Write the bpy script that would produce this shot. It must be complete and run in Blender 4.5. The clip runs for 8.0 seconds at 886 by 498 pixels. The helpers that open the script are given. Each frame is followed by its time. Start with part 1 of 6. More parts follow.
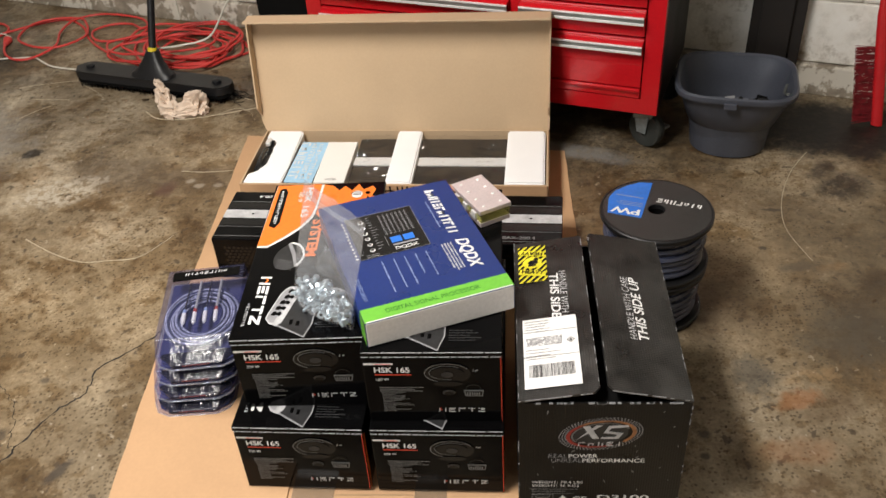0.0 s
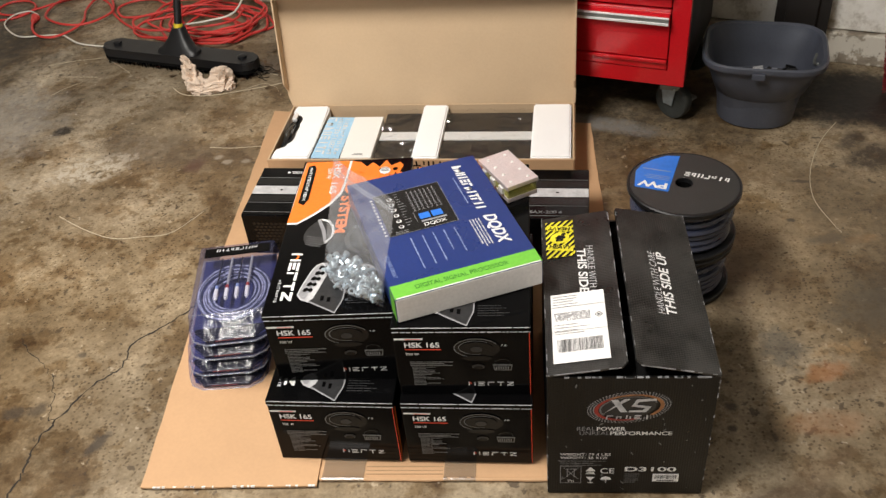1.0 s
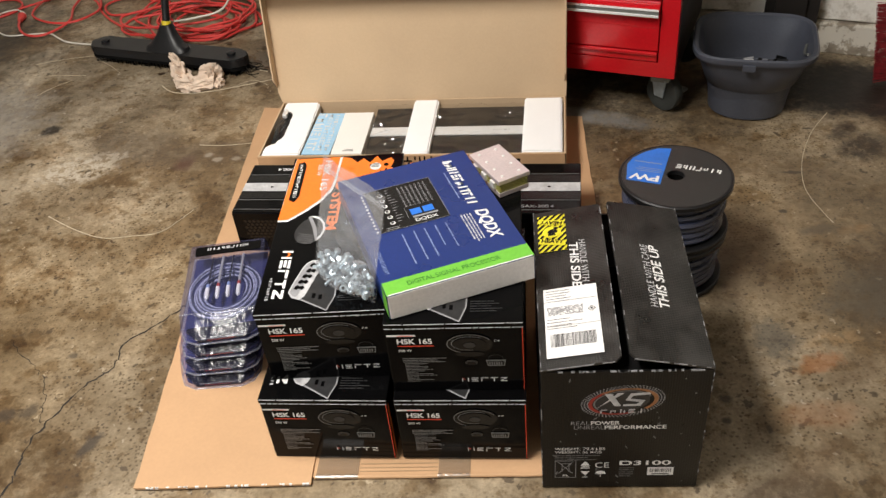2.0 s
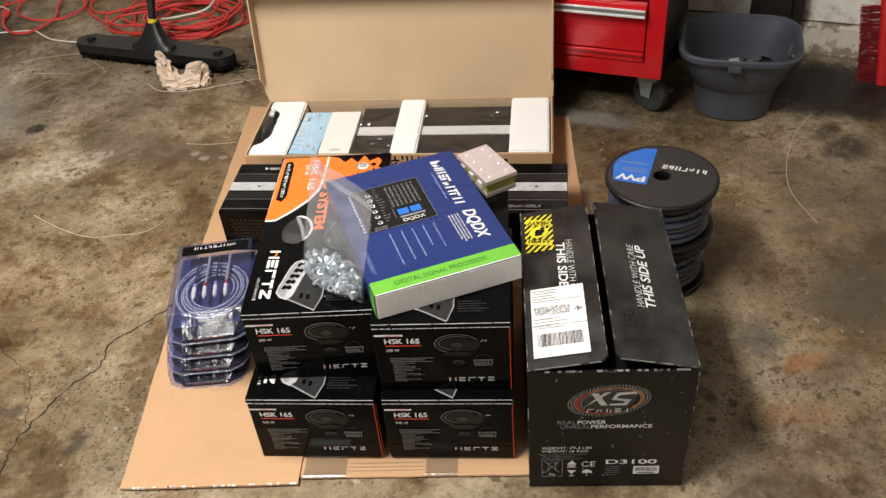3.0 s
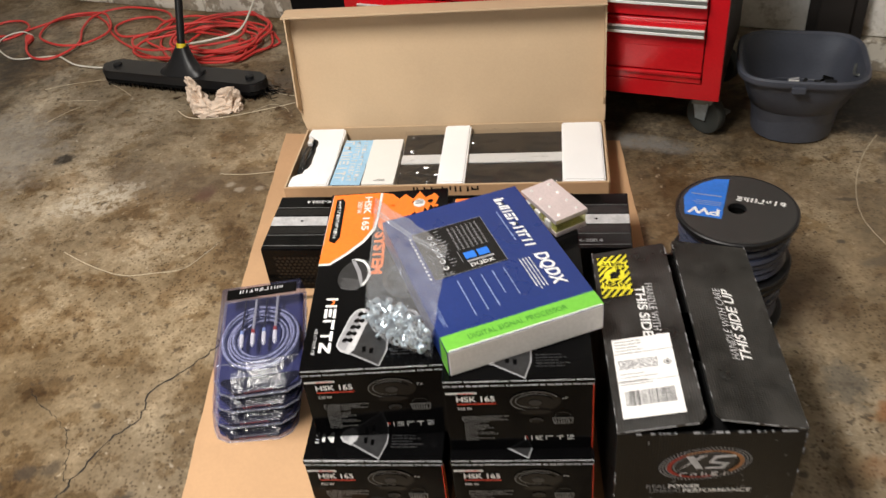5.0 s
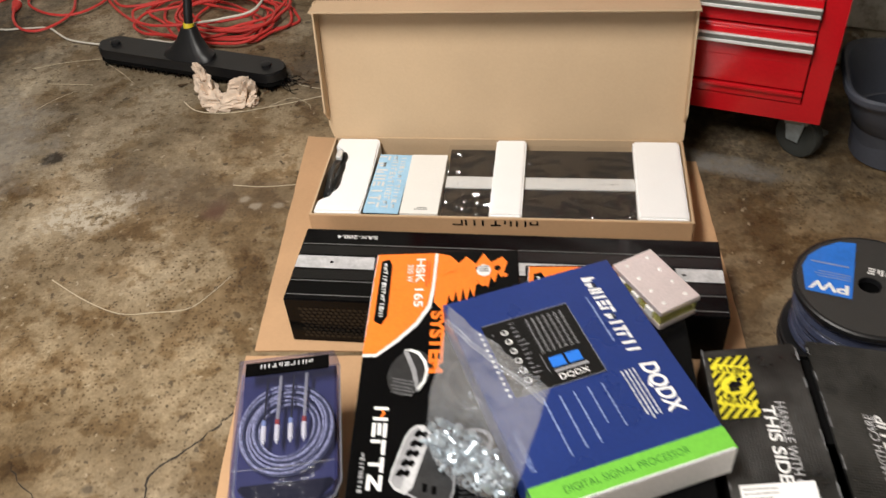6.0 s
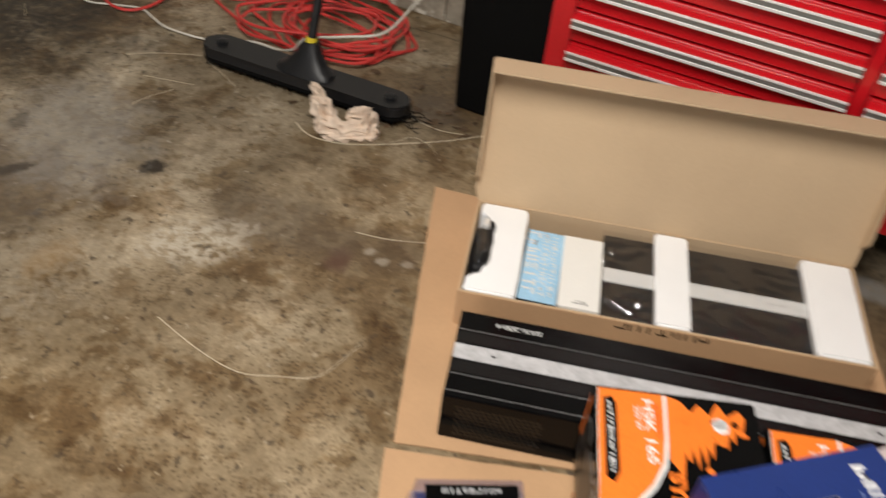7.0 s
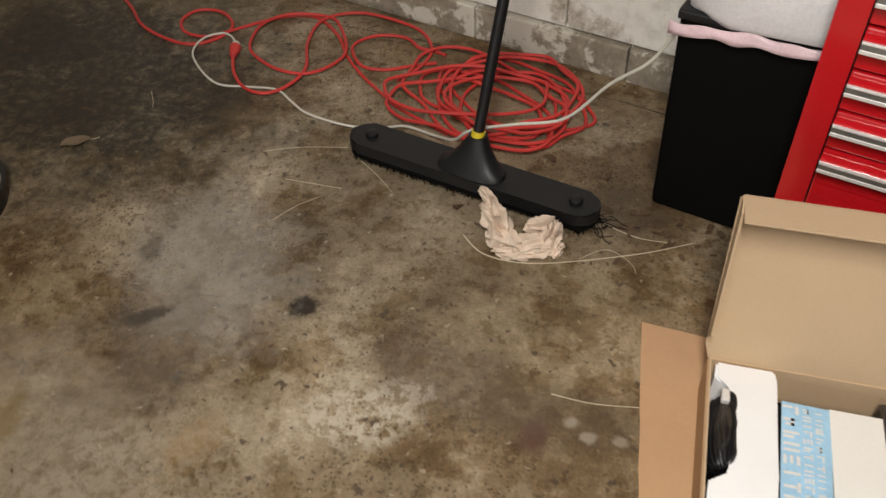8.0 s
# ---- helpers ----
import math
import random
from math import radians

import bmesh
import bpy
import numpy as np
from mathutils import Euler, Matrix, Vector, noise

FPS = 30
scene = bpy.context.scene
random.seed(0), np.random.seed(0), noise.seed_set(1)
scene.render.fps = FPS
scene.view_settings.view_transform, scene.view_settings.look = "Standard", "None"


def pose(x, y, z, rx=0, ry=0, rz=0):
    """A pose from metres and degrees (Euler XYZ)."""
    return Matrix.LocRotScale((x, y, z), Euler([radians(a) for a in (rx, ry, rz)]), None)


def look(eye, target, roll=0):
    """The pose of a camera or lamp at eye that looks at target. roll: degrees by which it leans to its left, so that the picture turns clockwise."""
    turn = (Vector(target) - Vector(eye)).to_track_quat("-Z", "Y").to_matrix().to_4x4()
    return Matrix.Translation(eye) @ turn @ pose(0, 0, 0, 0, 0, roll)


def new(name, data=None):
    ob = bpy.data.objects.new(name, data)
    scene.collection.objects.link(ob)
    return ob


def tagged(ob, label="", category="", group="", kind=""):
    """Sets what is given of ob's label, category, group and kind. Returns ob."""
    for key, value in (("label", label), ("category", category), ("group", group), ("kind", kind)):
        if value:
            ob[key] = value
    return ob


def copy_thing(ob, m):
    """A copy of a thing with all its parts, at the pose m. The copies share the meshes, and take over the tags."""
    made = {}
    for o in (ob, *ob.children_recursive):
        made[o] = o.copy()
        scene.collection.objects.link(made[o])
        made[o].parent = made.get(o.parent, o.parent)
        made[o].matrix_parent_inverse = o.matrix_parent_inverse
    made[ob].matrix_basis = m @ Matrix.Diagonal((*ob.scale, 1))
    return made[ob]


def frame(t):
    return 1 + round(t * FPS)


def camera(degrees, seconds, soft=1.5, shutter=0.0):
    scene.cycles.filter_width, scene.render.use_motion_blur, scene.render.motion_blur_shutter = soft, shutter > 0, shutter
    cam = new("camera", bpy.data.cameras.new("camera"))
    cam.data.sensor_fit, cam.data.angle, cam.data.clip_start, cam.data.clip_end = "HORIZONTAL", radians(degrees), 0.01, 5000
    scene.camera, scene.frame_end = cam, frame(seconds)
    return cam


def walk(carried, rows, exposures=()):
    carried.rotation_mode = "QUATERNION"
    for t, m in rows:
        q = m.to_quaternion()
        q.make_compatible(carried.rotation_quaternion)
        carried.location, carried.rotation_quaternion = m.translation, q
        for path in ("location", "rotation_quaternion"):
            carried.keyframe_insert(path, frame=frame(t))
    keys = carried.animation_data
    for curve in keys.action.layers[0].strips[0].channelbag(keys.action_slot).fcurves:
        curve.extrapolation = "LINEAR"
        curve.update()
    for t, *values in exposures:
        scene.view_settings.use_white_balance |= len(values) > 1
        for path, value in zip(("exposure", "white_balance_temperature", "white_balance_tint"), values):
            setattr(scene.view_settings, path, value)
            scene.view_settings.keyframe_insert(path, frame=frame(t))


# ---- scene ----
cam = camera(53.8, 8.0, soft=1.45, shutter=0.4)
PATH = [
    (0, (0.06, 0.12, 1.333), (0.017, 1.719, 0.133), -4.0),
    (0.5, (0.055, 0.113, 1.346), (-0.021, 1.677, 0.101), -4.5),
    (1, (0.052, 0.115, 1.351), (-0.048, 1.673, 0.1), -5.7),
    (1.5, (0.056, 0.116, 1.353), (-0.048, 1.669, 0.096), -6.4),
    (2, (0.055, 0.122, 1.347), (-0.031, 1.672, 0.086), -6.1),
    (3.5, (0.052, 0.12, 1.356), (0.001, 1.666, 0.089), -5.2),
    (4, (0.031, 0.106, 1.359), (-0.007, 1.677, 0.121), -4.6),
    (4.2, (0.011, 0.091, 1.36), (-0.009, 1.673, 0.137), -4.0),
    (5.3, (-0.052, 0.384, 1.32), (-0.149, 1.93, 0.056), -7.3),
    (5.5, (-0.05, 0.484, 1.312), (-0.168, 2.015, 0.031), -6.8),
    (6, (-0.156, 0.64, 1.311), (-0.24, 2.116, -0.036), -5.1),
    (6.5, (-0.406, 0.762, 1.335), (-0.249, 2.237, -0.007), 5.2),
    (7, (-0.585, 0.884, 1.335), (-0.559, 2.351, -0.024), 6.6),
    (7.5, (-0.701, 1.198, 1.336), (-0.926, 2.622, -0.051), -0.2),
    (8, (-0.792, 1.395, 1.337), (-1.022, 2.783, -0.084), -2.3),
]
walk(cam, [(t, look(eye, target, roll)) for t, eye, target, roll in PATH],
     [(0.0, 0.0), (5.5, 0.0), (6.0, -0.06), (6.5, -0.2), (7.0, -0.24), (7.5, -0.41), (8.0, -0.32)])

# ---- light ----
ROOM = pose(-0.524, 3.324, 0, 0, 0, -22.8)      # along the block wall, +y into the wall

world = bpy.data.worlds.new("world")
scene.world = world
world.use_nodes = True
sky = world.node_tree.nodes.new("ShaderNodeTexSky")
sky.sky_type, sky.sun_disc = "NISHITA", False
sky.sun_elevation, sky.sun_rotation = radians(35), radians(200)
world.node_tree.links.new(sky.outputs[0], world.node_tree.nodes["Background"].inputs[0])
world.node_tree.nodes["Background"].inputs[1].default_value = 0.1


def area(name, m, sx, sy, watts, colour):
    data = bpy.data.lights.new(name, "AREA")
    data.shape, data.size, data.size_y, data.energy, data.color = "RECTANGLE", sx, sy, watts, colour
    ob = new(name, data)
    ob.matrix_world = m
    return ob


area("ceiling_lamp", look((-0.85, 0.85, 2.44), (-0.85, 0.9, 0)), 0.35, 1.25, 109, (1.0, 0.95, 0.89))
# added fill: daylight assumed from an unseen doorway behind the camera
area("daylight_fill", ROOM @ look((0.15, -6.3, 1.1), (0.15, 0, 0.6)), 2.4, 1.9, 34, (0.9, 0.95, 1.0))


# ---- materials ----
def nodes_of(name):
    m = bpy.data.materials.new(name)
    m.use_nodes = True
    return m, m.node_tree.nodes, m.node_tree.links, m.node_tree.nodes["Principled BSDF"]


def noise_node(n, l, scale, detail=4.0, rough=0.55, space="Object"):
    tc = n.new("ShaderNodeTexCoord")
    t = n.new("ShaderNodeTexNoise")
    t.inputs["Scale"].default_value, t.inputs["Detail"].default_value, t.inputs["Roughness"].default_value = scale, detail, rough
    l.new(tc.outputs[space], t.inputs["Vector"])
    return t


def ramp(n, l, src, stops):
    r = n.new("ShaderNodeValToRGB")
    while len(r.color_ramp.elements) < len(stops):
        r.color_ramp.elements.new(0.5)
    for e, (p, c) in zip(r.color_ramp.elements, stops):
        e.position, e.color = p, (*c, 1) if len(c) == 3 else c
    l.new(src, r.inputs[0])
    return r


def mixed(n, l, kind, fac, a, b):
    m = n.new("ShaderNodeMix")
    m.data_type, m.blend_type = "RGBA", kind
    for sock, v in ((m.inputs[0], fac), (m.inputs[6], a), (m.inputs[7], b)):
        if isinstance(v, bpy.types.NodeSocket):
            l.new(v, sock)
        else:
            sock.default_value = v if isinstance(v, float) else (*v, 1)
    return m.outputs[2]


def surface(name, base, rough=0.5, metal=0.0, var=0.15, scale=9.0, fine=160.0, bump=0.12, coat=0.0, spec=0.5, grain=0.88):
    """A plain coloured surface with blotches, fine grain and uneven gloss."""
    m, n, l, p = nodes_of(name)
    big, small = noise_node(n, l, scale), noise_node(n, l, fine, 2.0)
    lo, hi = tuple(c * (1 - var) for c in base), tuple(min(1, c * (1 + var)) for c in base)
    r = ramp(n, l, big.outputs[0], [(0.3, lo), (0.7, hi)])
    g = ramp(n, l, small.outputs[0], [(0.3, (grain,) * 3), (0.7, (1, 1, 1))])
    l.new(mixed(n, l, "MULTIPLY", 1.0, r.outputs[0], g.outputs[0]), p.inputs["Base Color"])
    q = n.new("ShaderNodeMapRange")
    q.inputs[3].default_value, q.inputs[4].default_value = rough * 0.82, min(1, rough * 1.2)
    l.new(big.outputs[0], q.inputs[0])
    l.new(q.outputs[0], p.inputs["Roughness"])
    p.inputs["Metallic"].default_value, p.inputs["Coat Weight"].default_value = metal, coat
    p.inputs["Specular IOR Level"].default_value = spec
    if bump:
        b = n.new("ShaderNodeBump")
        b.inputs["Strength"].default_value, b.inputs["Distance"].default_value = bump, 0.002
        l.new(small.outputs[0], b.inputs["Height"])
        l.new(b.outputs[0], p.inputs["Normal"])
    return m


def film(name, colour, keep, rough=0.08, spec=0.5, wrinkle=0.0, wscale=40.0, gloss=0.08):
    """Thin clear plastic: keep is the share of the surface's own colour."""
    m, n, l, p = nodes_of(name)
    p.inputs["Base Color"].default_value, p.inputs["Roughness"].default_value = (*colour, 1), rough
    p.inputs["Specular IOR Level"].default_value = spec
    clear, mix = n.new("ShaderNodeBsdfTransparent"), n.new("ShaderNodeMixShader")
    tint = tuple(0.6 + 0.4 * c for c in colour)
    clear.inputs[0].default_value = (*tint, 1)
    mix.inputs[0].default_value = keep
    shine, top = n.new("ShaderNodeBsdfGlossy"), n.new("ShaderNodeMixShader")
    shine.inputs["Roughness"].default_value = rough
    top.inputs[0].default_value = gloss
    l.new(clear.outputs[0], mix.inputs[1])
    l.new(p.outputs[0], mix.inputs[2])
    l.new(mix.outputs[0], top.inputs[1])
    l.new(shine.outputs[0], top.inputs[2])
    l.new(top.outputs[0], n["Material Output"].inputs[0])
    if wrinkle:
        t = noise_node(n, l, wscale, 3.0)
        b = n.new("ShaderNodeBump")
        b.inputs["Strength"].default_value, b.inputs["Distance"].default_value = wrinkle, 0.02
        l.new(t.outputs[0], b.inputs["Height"])
        l.new(b.outputs[0], p.inputs["Normal"])
        l.new(b.outputs[0], shine.inputs["Normal"])
    return m


def concrete_floor():
    m, n, l, p = nodes_of("stained_shaded_concrete")

    def times(c, stops, src, amount=1.0):
        return mixed(n, l, "MULTIPLY", amount, c, ramp(n, l, src, stops).outputs[0])

    def spots(scale, size, share):
        """Scattered specks of uneven size: white where there is one."""
        tc, jog = n.new("ShaderNodeTexCoord"), noise_node(n, l, scale * 2.2, 3, 0.6)
        off = n.new("ShaderNodeVectorMath")
        off.operation = "MULTIPLY_ADD"
        off.inputs[1].default_value = (0.9 / scale,) * 3
        l.new(jog.outputs[1], off.inputs[0])
        l.new(tc.outputs["Object"], off.inputs[2])
        v = n.new("ShaderNodeTexVoronoi")
        v.voronoi_dimensions = "2D"
        v.inputs["Scale"].default_value = scale
        l.new(off.outputs[0], v.inputs["Vector"])
        near = ramp(n, l, v.outputs["Distance"], [(size * 0.6, (1, 1, 1)), (size, (0, 0, 0))])
        some = ramp(n, l, v.outputs["Color"], [(share, (1, 1, 1)), (share + 0.08, (0, 0, 0))])
        return mixed(n, l, "MULTIPLY", 1.0, near.outputs[0], some.outputs[0])
    big, mid = noise_node(n, l, 1.1, 4, 0.6), noise_node(n, l, 3.6, 5, 0.62)
    small, grit = noise_node(n, l, 46, 5, 0.66), noise_node(n, l, 150, 3, 0.6)
    c = ramp(n, l, mid.outputs[0], [(0.28, (0.130, 0.104, 0.071)), (0.44, (0.218, 0.181, 0.132)), (0.57, (0.306, 0.263, 0.201)), (0.74, (0.42, 0.373, 0.303))]).outputs[0]
    c = times(c, [(0.34, (0.62, 0.57, 0.50)), (0.5, (0.98, 0.96, 0.92)), (0.66, (1.2, 1.18, 1.15))], big.outputs[0])
    # worn skin with sharp, broken edges at three sizes
    for scale, detail, lo, dark, light in ((2.4, 9, 0.44, (0.66, 0.59, 0.50), 1.12), (7.0, 9, 0.42, (0.68, 0.61, 0.51), 1.14), (21.0, 7, 0.40, (0.66, 0.60, 0.52), 1.1)):
        skin = noise_node(n, l, scale, detail, 0.66)
        c = times(c, [(lo, dark), (lo + 0.035, (0.95, 0.94, 0.92)), (0.56, (1.0, 1.0, 1.0)), (0.62, (light,) * 3)], skin.outputs[0])
    c = times(c, [(0.34, (0.78, 0.76, 0.73)), (0.62, (1.1, 1.1, 1.1))], small.outputs[0])
    c = times(c, [(0.3, (0.8, 0.79, 0.77)), (0.65, (1.08, 1.08, 1.08))], grit.outputs[0])
    zone = ramp(n, l, noise_node(n, l, 1.9, 4, 0.6).outputs[0], [(0.44, (0.15,) * 3), (0.6, (0.95,) * 3)])
    pits = spots(110, 0.36, 0.36)
    c = mixed(n, l, "MIX", mixed(n, l, "MULTIPLY", 1.0, pits, zone.outputs[0]), c, mixed(n, l, "MULTIPLY", 1.0, c, (0.36, 0.30, 0.24)))
    c = mixed(n, l, "MIX", mixed(n, l, "MULTIPLY", 1.0, spots(15, 0.13, 0.30), (0.8,) * 3), c, (0.055, 0.04, 0.027))
    c = mixed(n, l, "MIX", mixed(n, l, "MULTIPLY", 1.0, spots(34, 0.15, 0.30), (0.75,) * 3), c, (0.05, 0.037, 0.026))
    c = mixed(n, l, "MIX", mixed(n, l, "MULTIPLY", 1.0, spots(24, 0.10, 0.24), (0.45,) * 3), c, (0.5, 0.45, 0.37))
    warm = noise_node(n, l, 0.9, 3, 0.5)
    c = times(c, [(0.38, (1.08, 0.98, 0.82)), (0.6, (1.0, 0.99, 0.97))], warm.outputs[0])
    # oil marks, spills, painted shade and sheen: x, y, half length, half width, turn, depth, colour
    tc = n.new("ShaderNodeTexCoord")
    warp, broken = noise_node(n, l, 13, 7, 0.72), noise_node(n, l, 34, 6, 0.75)
    patchy = ramp(n, l, broken.outputs[0], [(0.40, (0.62,) * 3), (0.54, (1, 1, 1))])
    flaky = ramp(n, l, broken.outputs[0], [(0.47, (0.0,) * 3), (0.53, (1, 1, 1))])
    for x, y, a, b, turn, depth, col in STAINS_SHADE_SHEEN:
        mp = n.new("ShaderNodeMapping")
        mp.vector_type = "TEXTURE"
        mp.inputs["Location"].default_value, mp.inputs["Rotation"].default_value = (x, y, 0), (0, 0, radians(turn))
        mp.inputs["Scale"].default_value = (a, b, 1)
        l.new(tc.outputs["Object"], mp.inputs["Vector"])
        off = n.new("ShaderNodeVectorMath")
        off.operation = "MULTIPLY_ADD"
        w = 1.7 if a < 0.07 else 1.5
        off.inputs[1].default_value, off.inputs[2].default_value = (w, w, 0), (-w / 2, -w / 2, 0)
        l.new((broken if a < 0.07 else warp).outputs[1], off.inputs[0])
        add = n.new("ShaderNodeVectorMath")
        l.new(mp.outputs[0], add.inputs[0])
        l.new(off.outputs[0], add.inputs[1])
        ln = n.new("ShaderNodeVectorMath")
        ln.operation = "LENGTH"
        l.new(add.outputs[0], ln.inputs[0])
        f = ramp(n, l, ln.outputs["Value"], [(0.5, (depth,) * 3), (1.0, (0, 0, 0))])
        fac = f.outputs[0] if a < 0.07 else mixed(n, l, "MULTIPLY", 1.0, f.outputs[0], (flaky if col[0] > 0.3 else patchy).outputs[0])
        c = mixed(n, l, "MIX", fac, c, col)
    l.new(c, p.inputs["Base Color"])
    q = ramp(n, l, big.outputs[0], [(0.3, (0.34,) * 3), (0.7, (0.62,) * 3)])
    l.new(q.outputs[0], p.inputs["Roughness"])
    p.inputs["Specular IOR Level"].default_value = 0.4
    b = n.new("ShaderNodeBump")
    b.inputs["Strength"].default_value, b.inputs["Distance"].default_value = 0.4, 0.004
    l.new(small.outputs[0], b.inputs["Height"])
    l.new(b.outputs[0], p.inputs["Normal"])
    return m


def block_wall_paint():
    m, n, l, p = nodes_of("painted_block")
    big, mid, fine = noise_node(n, l, 3.5, 6, 0.7), noise_node(n, l, 17, 5, 0.65), noise_node(n, l, 120, 3)
    base = ramp(n, l, mid.outputs[0], [(0.3, (0.62, 0.59, 0.53)), (0.5, (0.79, 0.76, 0.70)), (0.7, (0.84, 0.82, 0.77))])
    worn = ramp(n, l, big.outputs[0], [(0.34, (0.42, 0.37, 0.3)), (0.44, (1, 1, 1))])
    l.new(mixed(n, l, "MULTIPLY", 1.0, base.outputs[0], worn.outputs[0]), p.inputs["Base Color"])
    p.inputs["Roughness"].default_value = 0.85
    b = n.new("ShaderNodeBump")
    b.inputs["Strength"].default_value, b.inputs["Distance"].default_value = 0.5, 0.004
    l.new(fine.outputs[0], b.inputs["Height"])
    l.new(b.outputs[0], p.inputs["Normal"])
    return m


def scuffed_card(name, worn, spec):
    """Black printed corrugated board: flute lines, rubbed patches, pale nicks."""
    m, n, l, p = nodes_of(name)
    rub, fine, nick = noise_node(n, l, 9, 7, 0.68), noise_node(n, l, 260, 2), noise_node(n, l, 55, 5, 0.7)
    c = ramp(n, l, rub.outputs[0], [(0.40, (0.003, 0.003, 0.0029)), (0.52, (worn * 0.5, worn * 0.48, worn * 0.45)), (0.68, (worn, worn * 0.96, worn * 0.9))]).outputs[0]
    c = mixed(n, l, "MIX", ramp(n, l, nick.outputs[0], [(0.70, (0, 0, 0)), (0.76, (0.5,) * 3)]).outputs[0], c, (0.12, 0.115, 0.11))
    l.new(c, p.inputs["Base Color"])
    l.new(ramp(n, l, rub.outputs[0], [(0.3, (0.24,) * 3), (0.7, (0.46,) * 3)]).outputs[0], p.inputs["Roughness"])
    p.inputs["Specular IOR Level"].default_value = spec
    tc, total = n.new("ShaderNodeTexCoord"), None
    for direction in ("X", "Y"):
        w = n.new("ShaderNodeTexWave")
        w.bands_direction = direction
        w.inputs["Scale"].default_value, w.inputs["Distortion"].default_value = 75.0, 0.6
        l.new(tc.outputs["Object"], w.inputs["Vector"])
        b = n.new("ShaderNodeBump")
        b.inputs["Strength"].default_value, b.inputs["Distance"].default_value = 0.16, 0.002
        l.new(w.outputs[1], b.inputs["Height"])
        if total:
            l.new(total.outputs[0], b.inputs["Normal"])
        total = b
    b = n.new("ShaderNodeBump")
    b.inputs["Strength"].default_value, b.inputs["Distance"].default_value = 0.2, 0.002
    l.new(fine.outputs[0], b.inputs["Height"])
    l.new(total.outputs[0], b.inputs["Normal"])
    l.new(b.outputs[0], p.inputs["Normal"])
    return m


